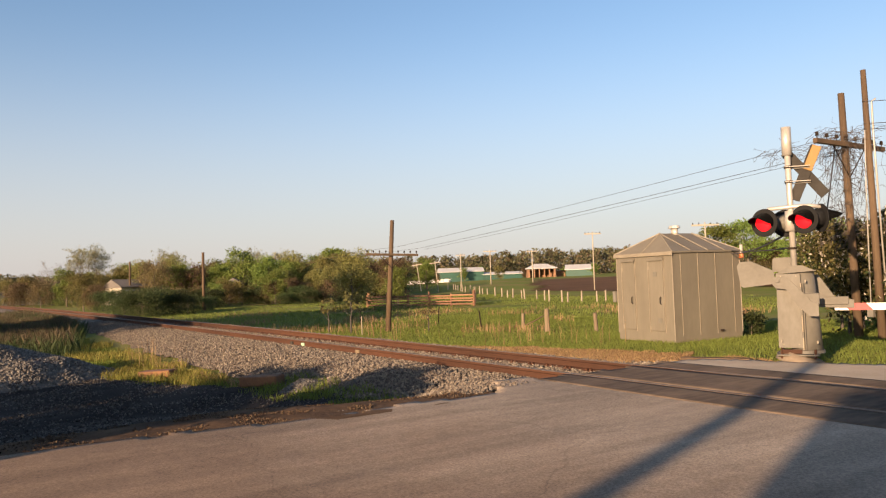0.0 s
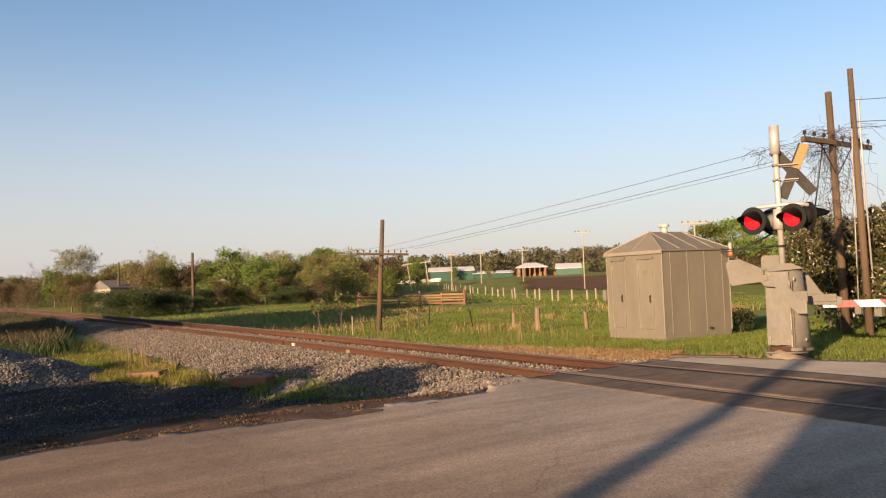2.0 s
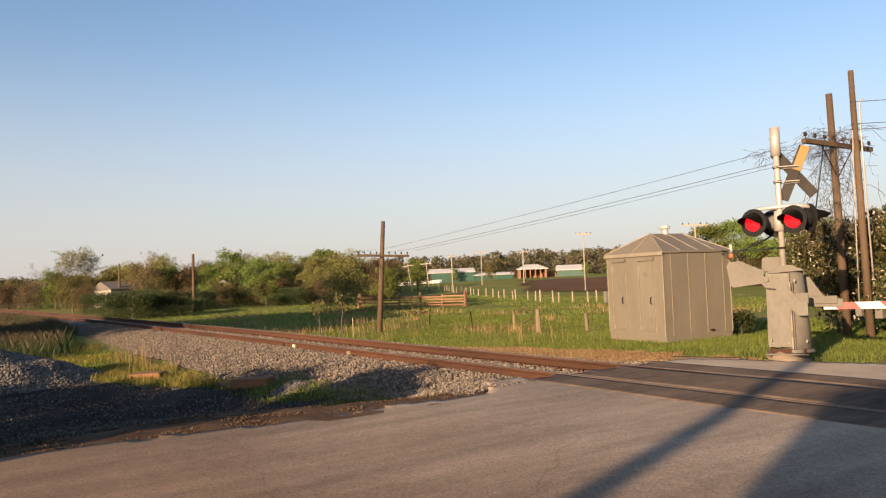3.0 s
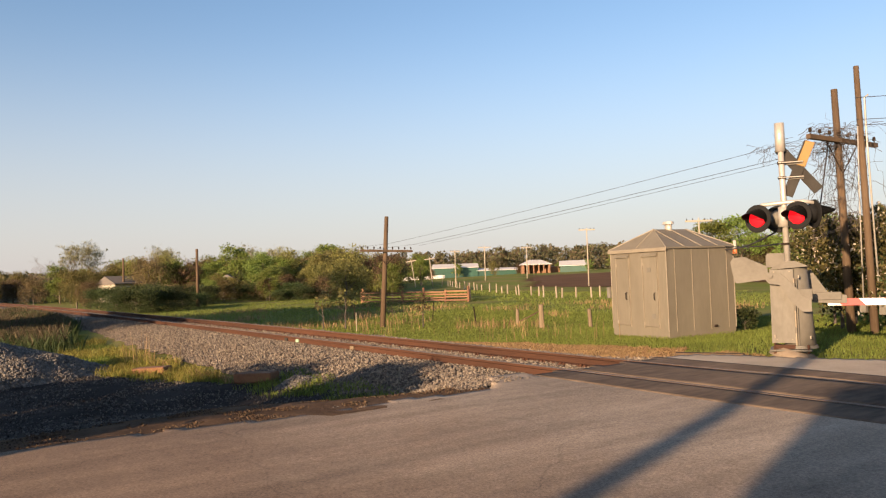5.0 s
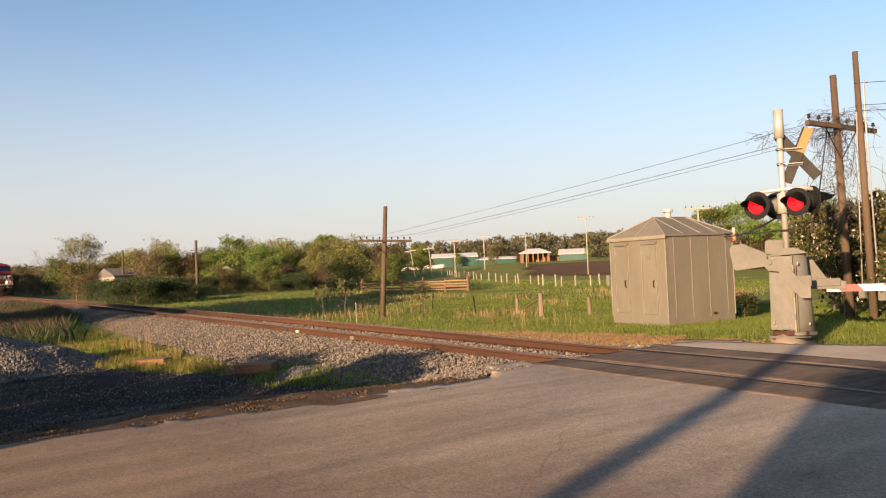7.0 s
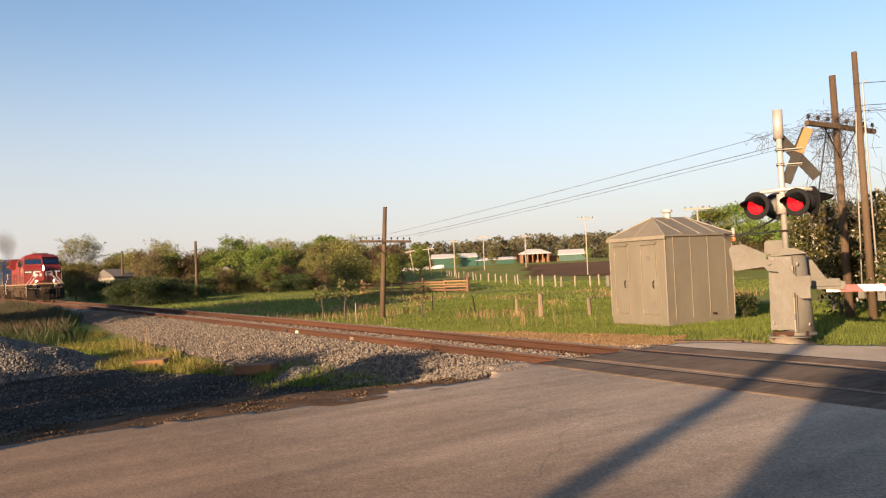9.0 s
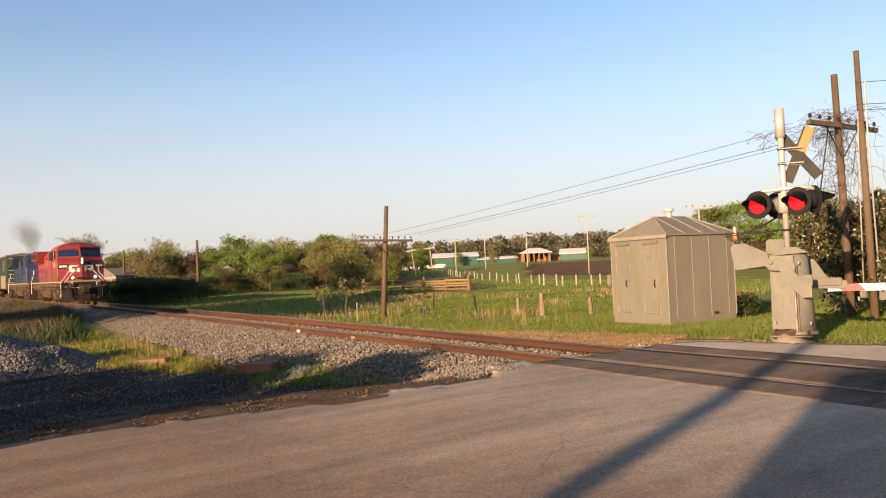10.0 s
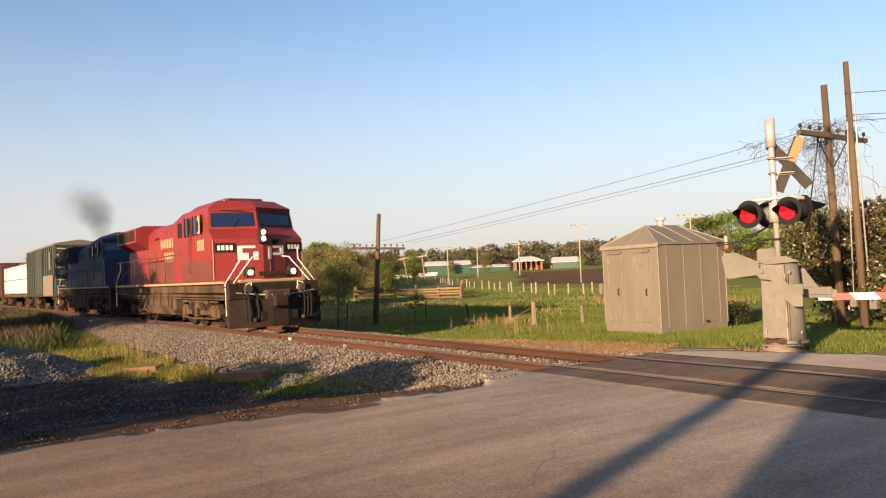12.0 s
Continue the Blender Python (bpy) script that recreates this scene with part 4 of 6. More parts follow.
    box(t, -0.01, 0.01, 0.06, 0.5, -0.09, 0.06, 0.004)
    t.transform(Matrix.Rotation(radians(67), 4, "X"))
    t.transform(Matrix.Translation((-0.048, 0.25, 3.2)))
    t.transform(Matrix((fwd, side, up)).transposed().to_4x4())
    part("crossbuck_stripe", t, "yellow", s, "upper half of the blade coloured sunlit yellow")
    # lamp crossarm and lamps
    part("lamp_arm", pipe(B(), [L(0, -0.42, 2.55), L(0.05, -0.36, 2.6), L(0.05, 0.0, 2.62), L(0.05, 0.3, 2.62), L(0.0, 0.5, 2.58)], 0.035, 8), "alu", s, "tubular lamp crossarm", True)
    part("junction_box", tube(B(), L(0, -0.02, 2.2), L(0, -0.02, 2.55), 0.1, 0.085, 12), "alu", s, "grey junction box", True)

    def lamp(b, z, lit, way):
        f2 = (fwd * way[0] + side * way[1]).normalized()
        s2 = up.cross(f2)
        c = L(0.06, b, z)
        plate = part("lamp_background", tube(B(), c + f2 * 0.1, c + f2 * 0.118, 0.245, seg=28), "black", s, "round black lamp background", False)
        part("lamp_body", tube(B(), c - f2 * 0.1, c + f2 * 0.1, 0.1, 0.17, 20), "black", plate, "", True)
        part("lens", tube(B(), c + f2 * 0.118, c + f2 * 0.15, 0.152, 0.14, 24), lit, plate, "round red glass lens", True)
        t = B()
        n = 14
        ring = []
        for k in range(n + 1):
            a = radians(-18 + k * 216 / n)
            d = s2 * math.cos(a) * 0.178 + up * math.sin(a) * 0.178
            ext = 0.08 + 0.27 * max(0.0, math.sin(a)) ** 0.6
            ring.append((t.verts.new(c + f2 * 0.115 + d), t.verts.new(c + f2 * (0.115 + ext) + d * 0.95 - up * 0.09 * ext / 0.35)))
        for k in range(n):
            t.faces.new((ring[k][0], ring[k + 1][0], ring[k + 1][1], ring[k][1]))
        bmesh.ops.solidify(t, geom=t.faces[:], thickness=0.008)
        part("hood", t, "black", plate, "black sun hood over the lens", True)
    lamp(-0.38, 2.36, "lens_lit", (1, -0.55))
    lamp(0.25, 2.38, "lens_lit", (1, -0.55))
    lamp(0.36, 2.4, "lens_dim", (-0.5, 1))
    # the back of the lamp that serves the other side
    back = part("rear_lamp_body", tube(B(), L(-0.08, -0.1, 2.36), L(-0.3, -0.1, 2.36), 0.09, 0.17, 20), "box_grey", s, "grey back of a lamp facing the other way", True)
    part("rear_lamp_background", tube(B(), L(-0.3, -0.1, 2.36), L(-0.318, -0.1, 2.36), 0.245, seg=28), "black", back)
    return s


build_signal()


# ---- poles and wires ----
def build_pole(x, y, z0, top, r0, r1, lean=(0, 0), arm=None, name="utility_pole", material="old_wood", label="weathered brown wooden telegraph pole", pins=8, drop=1.2):
    p = empty(name, pose(x, y, z0), label, "pole")
    h = top - z0
    part("shaft", tube(B(), (-lean[0] * 0.05, -lean[1] * 0.05, -0.05 * h), (lean[0], lean[1], h), r0, r1, 12), material, p, "", True)
    if arm:
        half, zz, rz, tilt = arm
        f = (zz - z0) / h
        c = Vector((lean[0] * f, lean[1] * f, zz - z0))
        d = Vector((math.cos(rz), math.sin(rz), tilt))
        nrm = Vector((-math.sin(rz), math.cos(rz), 0))
        bm = box(B(), -half, half, -0.05, 0.05, -0.055, 0.055, 0.008)
        bm.transform(Matrix.Translation(c + nrm * -(r0 + 0.04)) @ d.to_track_quat("X", "Z").to_matrix().to_4x4())
        ca = part("crossarm", bm, material, p)
        for s in (-1, 1):
            part("brace", tube(B(), c + d * half * 0.45 * s - nrm * r0 - Vector((0, 0, 0.05)), c - Vector((0, 0, half * 0.5)) - nrm * r0 * 0.8, 0.014, seg=6), "dark_steel", p, "flat steel brace")
        for i in range(pins):
            t = -0.94 + 1.88 * i / (pins - 1)
            if abs(t) < 0.12:
                continue
            q = c + d * half * t - nrm * (r0 + 0.04)
            bm = tube(B(), q + Vector((0, 0, 0.05)), q + Vector((0, 0, 0.12)), 0.012, seg=6)
            tube(bm, q + Vector((0, 0, 0.11)), q + Vector((0, 0, 0.2)), 0.042, 0.03, 8)
            part("insulator", bm, "dark_steel", ca, "dark glass insulator on its pin")
    return p


def gz(x, y):
    return float(land(x, y))


XA, YA = 17.63, 31.51
build_pole(XA, YA, gz(XA, YA), 4.52, 0.14, 0.095, (0.31, -0.18), (1.32, 2.85, radians(-12), -0.03), pins=9)
build_pole(22.06, 78.2, gz(22.06, 78.2), 5.25, 0.17, 0.135, (0.02, 0.0))
build_pole(24.4, 128.0, gz(24.4, 128), 6.2, 0.2, 0.15, (0.05, 0))
build_pole(12.1, 172.0, gz(12.1, 172), 4.7, 0.2, 0.16, (0, 0))
UX, UY, TX, TY = 17.5, 9.12, 17.3, 8.50
build_pole(UX, UY, 0.0, 5.61, 0.10, 0.072, (0.0, 0.1), (1.5, 4.36, 0.0, 0.0), pins=8)
tall = build_pole(TX, TY, 0.0, 5.98, 0.092, 0.058, (0.0, 0.09))
bm = pipe(B(), [(0.1, -0.09, 1.0), (0.06, -0.03, 4.4), (0.06, -0.03, 5.25), (0.1, -0.1, 5.3)], 0.02, 8)
part("conduit", bm, "alu", tall, "grey service conduit up the pole", True)
part("conduit", pipe(B(), [(-0.1, 0.16, 0.6), (-0.1, 0.12, 3.2), (-0.09, 0.08, 4.6)], 0.014, 8), "alu", tall, "thin grey conduit", True)
part("switch_box", box(B(), -0.18, -0.06, 0.08, 0.22, 0.4, 0.6, 0.01), "box_grey", tall, "small grey switch box")
part("switch_box", box(B(), -0.1, 0.08, -0.32, -0.16, 0.35, 0.75, 0.01), "box_grey", tall, "grey meter box")


def wire(name, a, b, sag, r, label):
    bm = B()
    pts = []
    for i in range(25):
        t = i / 24
        p = Vector(a).lerp(Vector(b), t)
        p.z -= sag * 4 * t * (1 - t)
        pts.append(p)
    pipe(bm, pts, r, 5)
    return tagged(finish(name, bm, "wire"), label, "wire")


for a, b, sag, r in (((17.6, 9.2, 4.66), (18.14, 31.21, 3.23), 0.06, 0.006), ((17.3, 9.2, 4.26), (19.0, 30.7, 3.12), 0.05, 0.007), ((17.45, 9.2, 4.2), (19.25, 30.55, 3.06), 0.06, 0.005)):
    wire("overhead_wire", a, b, sag, r, "thin dark wire strung between the poles")
for a, b in (((19.0, 30.7, 3.12), (22.2, 78.2, 4.2)), ((18.14, 31.21, 3.23), (21.9, 78.2, 4.4))):
    wire("overhead_wire", a, b, 0.3, 0.006, "thin dark wire strung between the poles")
for z, dz in ((5.25, 0.4), (4.75, 0.1), (4.62, 0.2)):
    wire("overhead_wire", (TX - 0.1, TY + 0.1, z), (40, -14, z + 1.2 + dz), 0.5, 0.008, "thin dark wire leading away from the pole")
wire("guy_wire", (UX - 0.18, UY + 0.2, 4.4), (UX - 1.9, UY - 0.4, 2.4), 0.02, 0.016, "dark cable slung to the signal")
wire("service_cable", (19.6, 13.9, 2.05), (12.3, 7.5, 2.2), 0.12, 0.018, "dark service cable from hut to signal")
wire("service_cable", (19.6, 13.9, 2.15), (12.3, 7.45, 1.92), 0.05, 0.014, "dark service cable from hut to signal")


def far_pole(x, y, top, r, arm, lean=0.0, material="pole_pale", label="pale wooden power pole in the fields"):
    z = gz(x, y)
    p = empty("power_pole", pose(x, y, z, 0, lean, -33), label, "pole", "power poles in the fields")
    part("shaft", tube(B(), (0, 0, -0.3), (0, 0, top - z), r * 0.75, r * 0.55, 8), material, p, "", True)
    if arm:
        ca = part("crossarm", box(B(), -arm, arm, -0.06, 0.06, top - z - 0.35, top - z - 0.2), material, p)
        for t in (-0.9, -0.45, 0.45, 0.9):
            part("insulator", tube(B(), (arm * t, 0, top - z - 0.2), (arm * t, 0, top - z - 0.02), 0.05, 0.035, 6), "dark_steel", ca)


far_pole(72.2, 72.2, 7.3, 0.12, 1.1)
far_pole(91.0, 119.8, 7.2, 0.17, 1.3)
far_pole(98.0, 115.1, 6.9, 0.17, 1.1)
far_pole(80.3, 114.9, 6.3, 0.15, 0.9)
far_pole(68.7, 110.6, 4.6, 0.11, 0.9, -8)
far_pole(65.7, 100.5, 4.6, 0.11, 0.9, -5)
far_pole(71.8, 130.5, 4.9, 0.11, 0.8, -10)
far_pole(60.2, 105.0, 4.2, 0.11, 0.7, -12)
far_pole(60.5, 45.5, 6.2, 0.12, 1.3)


# ---- fences ----
def post(x, y, h, r, material, name="fence_post", label="weathered wooden fence post", group="fence posts in the meadow", lean=(0, 0)):
    z = gz(x, y)
    bm = tube(B(), (0, 0, -0.2), (0, 0, h * 0.97), r, r * 0.92, 8)
    tube(bm, (0, 0, h * 0.97), (0, 0, h), r * 0.92, r * 0.6, 8)
    ob = tagged(finish(name, bm, material, None, "", False), label, "fence post", group)
    ob.matrix_basis = pose(x, y, z, lean[0], lean[1], 0)
    return ob


post(21.7, 26.3, 0.7, 0.08, "post_wood", lean=(0, 2))
post(20.9, 23.75, 0.98, 0.11, "post_wood", label="thick brown wooden fence post")
post(22.0, 22.0, 0.76, 0.085, "post_wood", lean=(0, -4))
post(21.2, 28.8, 0.85, 0.035, "dark_steel", label="thin dark steel fence post leaning over", lean=(0, -7))
post(22.2, 34.1, 0.95, 0.03, "dark_steel", label="thin dark steel fence post", lean=(0, 5))
post(19.1, 37.3, 0.9, 0.03, "dark_steel", label="thin dark steel fence post", lean=(2, 0))
post(15.6, 30.3, 0.85, 0.025, "pale_wood", label="thin pale marker stake beside the track")
wire("fence_brace", (20.95, 24.0, -0.1), (21.6, 26.0, -0.6), 0.02, 0.03, "fallen fence rail between the posts").data.materials[0] = M["old_wood"]

# a long row of pale posts across the meadow
rng = random.Random(5)
for i in range(30):
    t = min(1.0, i / 23)
    u = max(0, i - 23) / 6
    x = 74.0 - 28.8 * t + 3.0 * u + rng.uniform(-0.3, 0.3)
    y = 110.0 - 60.6 * t - 5.5 * u + rng.uniform(-0.5, 0.5)
    post(x, y, rng.uniform(0.8, 1.1), 0.08, "pale_wood", label="short pale wooden post in a long row", group="row of pale posts", lean=(rng.uniform(-2, 2), rng.uniform(-3, 3)))


def board_fence(ax, ay, bx, by, n):
    f = empty("board_fence", pose(ax, ay, 0), "reddish-brown board fence of a small paddock", "fence")
    d = Vector((bx - ax, by - ay, 0))
    length = d.length
    rot = math.degrees(math.atan2(d.y, d.x))
    f.matrix_basis = pose(ax, ay, 0, 0, 0, rot)
    seg = length / n
    zs = [gz(ax + d.x * i / n, ay + d.y * i / n) for i in range(n + 1)]
    for i in range(n + 1):
        part("post", box(B(), i * seg - 0.08, i * seg + 0.08, -0.08, 0.08, zs[i] - 0.2, zs[i] + 1.12 + (0.22 if i % 2 else 0), 0.01), "red_wood", f)
    for i in range(n):
        for k, z in enumerate((0.2, 0.45, 0.7, 0.95)):
            bm = box(B(), i * seg, (i + 1) * seg, -0.13, -0.08, z - 0.065, z + 0.065, 0.006)
            bm.transform(Matrix.Translation((0, 0, (zs[i] + zs[i + 1]) / 2 + (0.02 if (i + k) % 2 else -0.02))))
            part("board", bm, "red_wood", f)


board_fence(33.0, 62.8, 38.3, 53.0, 5)
board_fence(33.0, 62.8, 35.6, 67.4, 2)
board_fence(38.3, 53.0, 41.9, 57.8, 2)


# ---- farm buildings ----
def gabled(name, x, y, w, d, h, roof_h, rz, wall, roof, label, over=0.3, z0=None, open_front=False, windows=0):
    z = gz(x, y) if z0 is None else z0
    b = empty(name, pose(x, y, z, 0, 0, rz), label, "building")
    if open_front:
        part("wall", box(B(), -w / 2, w / 2, d / 2 - 0.2, d / 2, -0.5, h), wall, b)
        for s in (-1, 1):
            part("wall", box(B(), s * w / 2 - 0.1, s * w / 2 + 0.1, -d / 2, d / 2 - 0.2, -0.5, h), wall, b)
        for i in range(6):
            xx = -w / 2 + 0.3 + (w - 0.6) * i / 5
            part("porch_post", box(B(), xx - 0.14, xx + 0.14, -d / 2 - 0.1, -d / 2 + 0.18, -0.5, h, 0.02), wall, b)
    else:
        part("wall", box(B(), -w / 2, w / 2, -d / 2, d / 2, -0.5, h), wall, b)
    if open_front:
        bm = B()
        ww, dd = w / 2 + over, d / 2 + over
        low = [bm.verts.new((x_, y_, h - 0.05)) for x_, y_ in ((-ww, -dd), (ww, -dd), (ww, dd), (-ww, dd))]
        rim = [bm.verts.new((v_.co.x, v_.co.y, h + 0.12)) for v_ in low]
        r0, r1 = bm.verts.new((-w * 0.22, 0, h + roof_h)), bm.verts.new((w * 0.22, 0, h + roof_h))
        bm.faces.new(low[::-1])
        for k in range(4):
            bm.faces.new((low[k], low[(k + 1) % 4], rim[(k + 1) % 4], rim[k]))
        for q in ((rim[0], rim[1], r1, r0), (rim[1], rim[2], r1), (rim[2], rim[3], r0, r1), (rim[3], rim[0], r0)):
            bm.faces.new(q)
    else:
        bm = B()
    if not open_front:
        prism(bm, [(-d / 2 - over, h - 0.05), (d / 2 + over, h - 0.05), (d / 2 + over, h + 0.1), (0, h + roof_h), (-d / 2 - over, h + 0.1)], "x", -w / 2 - over, w / 2 + over)
    part("roof", bm, roof, b)
    for i in range(windows):
        xx = -w / 2 + w * (i + 0.5) / windows
        win = part("window", box(B(), xx - 0.45, xx + 0.45, -d / 2 - 0.04, -d / 2, h * 0.35, h * 0.8), "glass", b, "dark window")
        part("window_frame", box(B(), xx - 0.52, xx + 0.52, -d / 2 - 0.06, -d / 2 - 0.045, h * 0.8, h * 0.8 + 0.08), "white", win)
    if not open_front and not windows:
        part("barn_door", box(B(), w / 2, w / 2 + 0.08, -d * 0.25, d * 0.25, -0.4, h * 0.85), wall, b)
        for i in range(5):
            xx = -w / 2 + w * (i + 0.5) / 5
            part("wall_batten", box(B(), xx - 0.06, xx + 0.06, -d / 2 - 0.04, -d / 2, -0.4, h), wall, b)
    return b


gabled("barn", 120.3, 172.4, 12.2, 7, 2.6, 1.2, -30, "barn_green", "roof_white", "long green metal barn with white roof")
gabled("barn", 129.9, 166.0, 11, 5, 1.3, 0.7, -30, "barn_green", "roof_white", "low green shed with white roof")
gabled("farmhouse", 132.5, 152.3, 7.2, 6, 2.3, 1.3, -35, "brick_wall", "roof_white", "orange brick farmhouse with open porch and white roof", 0.5, open_front=True)
gabled("brick_shed", 138.0, 152.0, 4.0, 4, 1.4, 0.3, -35, "brick_wall", "brick_wall", "small orange brick annexe")
gabled("barn", 140.9, 146.2, 7.0, 8, 1.6, 1.4, -45, "barn_green", "roof_white", "green barn with broad white gable roof")
gabled("house", 24.2, 130.3, 4.4, 5, 2.9, 1.3, 20, "siding", "roof_grey", "pale house with grey roof among trees", windows=3)
gabled("house", 12.5, 190.0, 10, 6, 2.5, 0.8, 20, "siding", "roof_grey", "low pale building among trees", windows=3)
gabled("house", 34.8, 107.5, 1.6, 2.4, 2.6, 1.0, 60, "siding", "roof_grey", "small white gable end among trees", windows=1)
# a low white fence before the barns
for i in range(6):
    x, y = 98.0 + 1.6 * i, 163.0 - 1.0 * i
    z = gz(x, y)
    ob = tagged(finish("white_fence", box(B(), -0.9, 0.9, -0.05, 0.05, 0.1, 0.95, 0.02), "white"), "panel of a low white board fence", "fence", "white fence by the barns")
    ob.matrix_basis = pose(x, y, z, 0, 0, -30)


# ---- plants ----
def leaves(rng, centres, radii, count, size, flat=0.75):
    """Verts and faces of many small leaf clumps scattered near the skins of some ellipsoids."""
    k = rng.integers(0, len(centres), count)
    d = rng.normal(size=(count, 3))
    d /= np.linalg.norm(d, axis=1)[:, None]
    r = rng.random(count) ** 0.45
    c = np.asarray(centres)[k] + d * np.asarray(radii)[k] * r[:, None] * np.array([1, 1, flat])
    a, b = rng.normal(size=(count, 3)), rng.normal(size=(count, 3))
    a /= np.linalg.norm(a, axis=1)[:, None]
    b -= a * (a * b).sum(1)[:, None]
    b /= np.linalg.norm(b, axis=1)[:, None]
    s = size * rng.uniform(0.5, 1.4, (count, 1))
    v = np.stack([c - a * s - b * s * 0.2, c + b * s * 0.55, c + a * s, c - b * s * 0.6], 1)
    return v.reshape(-1, 3), np.arange(count * 4).reshape(count, 4)


def limbs(bm, rng, h, spread, n, r, start=0.3, fine=3, rise=1.0):
    """A tapered, slightly bent trunk with forked limbs; gives back the limb ends."""
    ends = []
    pts = [Vector((0, 0, -0.2))]
    for i in range(1, 6):
        pts.append(Vector((rng.normal() * 0.025 * h * (i > 1), rng.normal() * 0.025 * h * (i > 1), h * 0.85 * i / 5)))
    for i in range(5):
        tube(bm, pts[i], pts[i + 1], r * (1 - i / 5.5), r * (1 - (i + 1) / 5.5), 7, False)
    for i in range(n):
        t = start + (0.95 - start) * (i + 0.5) / n
        f = t * 5 * 0.999
        k = min(4, int(f))
        p = pts[k].lerp(pts[k + 1], f - k)
        a = i * 2.4 + rng.random()
        ln = spread * (1.1 - 0.55 * t) * rng.uniform(0.8, 1.15)
        mid = p + Vector((math.cos(a) * ln * 0.55, math.sin(a) * ln * 0.55, ln * 0.45 * rise))
        end = p + Vector((math.cos(a) * ln, math.sin(a) * ln, ln * rise * rng.uniform(0.8, 1.2)))
        tube(bm, p, mid, r * 0.4 * (1.1 - t), r * 0.26 * (1.1 - t), 5, False)
        tube(bm, mid, end, r * 0.26 * (1.1 - t), r * 0.08, 5, False)
        ends.append(end)
        for _ in range(fine):
            q = mid.lerp(end, rng.uniform(0, 0.9))
            e = q + Vector((rng.normal() * 0.32, rng.normal() * 0.32, rng.uniform(0.1, 0.5) * rise)) * ln * 0.9
            tube(bm, q, e, r * 0.1, r * 0.035, 4, False)
            ends.append(e)
    ends.append(pts[-1])
    return ends


def build_tree(name, h, w, leaf, count, size, seed, label, bark="bark", start=0.3, n=9, lump=0.24, category="tree", low=False, rise=1.0, fine=3):
    """A tree of height h and crown width w at the origin."""
    rng = np.random.default_rng(seed)
    t = empty(name, pose(0, 0, 0), label, category)
    bm = B()
    ends = limbs(bm, rng, h, w * 0.5, n, h * 0.022, start, fine, rise)
    part("trunk", bm, bark, t, "", True)
    if count:
        cs = [np.array(e) for e in ends]
        if low:
            cs += [np.array((rng.normal() * w * 0.25, rng.normal() * w * 0.25, h * rng.uniform(0.1, 0.45))) for _ in range(10)]
        cs = np.array(cs)
        if rise == 1.0:
            cs[:, 2] = np.minimum(cs[:, 2], h * 0.93)
        rad = np.full((len(cs), 3), w * lump) * rng.uniform(0.6, 1.2, (len(cs), 1))
        v, f = leaves(rng, cs, rad, count, size)
        v[:, 2] = np.maximum(v[:, 2], 0.02)
        soup("crown", v, f, leaf, t)
    return t


def place(proto, spots, group=""):
    """Puts the first at its spot and copies to the others: x, y, height factor, turn."""
    if group:
        proto["group"] = group
    for i, (x, y, s, rz) in enumerate(spots):
        m = pose(x, y, gz(x, y) - 0.05, 0, 0, rz)
        if i == 0:
            proto.matrix_basis = m
            proto.scale = (s, s, s)
        else:
            c = copy_thing(proto, m)
            c.scale = (s, s, s)


# single trees with a shape of their own
place(build_tree("tree", 9.4, 8.5, "leaf_pale", 9000, 0.1, 21, "tall half-bare tree with pale spring leaves", "bark", 0.3, 30, 0.075, rise=1.25, fine=10), [(23.7, 164.5, 1, 0)])
place(build_tree("bare_tree", 7.4, 6, None, 0, 0, 22, "bare leafless grey tree", "bark", 0.25, 20, rise=1.3, fine=8), [(16.3, 157.4, 1, 0)])
place(build_tree("tree", 8.2, 6.2, "leaf_pale", 4200, 0.09, 23, "half-bare tree with pale trunk and thin leaves", "bark_pale", 0.3, 28, 0.07, rise=1.5, fine=10), [(34.7, 145.2, 1, 40), (65.0, 185.1, 1.2, 120), (74.5, 190.8, 1.16, 200)])
place(build_tree("tree", 8.2, 5.2, "leaf_fresh", 5200, 0.13, 24, "fresh green leafy tree above the scrub", "bark", 0.25, 10, 0.24), [(56.0, 119.0, 1.02, 0), (81.8, 59.8, 0.98, 70), (84.6, 57.6, 1.04, 150)])

# scrub and low trees, three kinds, in belts behind the railway
kinds = [build_tree("scrub_tree", 6.2, 4.2, "leaf_olive", 6500, 0.1, 31, "olive-green scrub tree in a dense belt", "bark", 0.12, 9, 0.3, low=True),
         build_tree("scrub_tree", 6.4, 3.6, "leaf_fresh", 6000, 0.1, 32, "fresh green scrub tree in a dense belt", "bark", 0.12, 9, 0.3, low=True),
         build_tree("scrub_tree", 5.0, 4.2, "leaf_brown", 5000, 0.09, 33, "brownish budding scrub tree in a dense belt", "bark", 0.12, 10, 0.28, low=True),
         build_tree("dark_bush", 3.2, 4.6, "leaf_dark", 7000, 0.09, 34, "dense dark green bush beside the railway", "bark", 0.08, 9, 0.3, low=True, category="bush")]
rng = random.Random(77)


def belt(n, ax, dist, sc, wts):
    """n plants at compass angles ax (degrees from +Y to +X), distances dist."""
    out = [[], [], [], []]
    for i in range(n):
        a = radians(ax[0] + (ax[1] - ax[0]) * (i + rng.random()) / n)
        d = rng.uniform(*dist)
        if any(lo < math.degrees(a) < hi and d < far for lo, hi, far in ((8.9, 12.0, 134), (16.9, 18.9, 110))):
            continue
        k = rng.choices(range(4), wts)[0]
        spot = (d * math.sin(a), d * math.cos(a), rng.uniform(*sc), rng.uniform(0, 360))
        if spot[0] - float(centre(spot[1])) > 6.0:      # clear of the track
            out[k].append(spot)
    return out


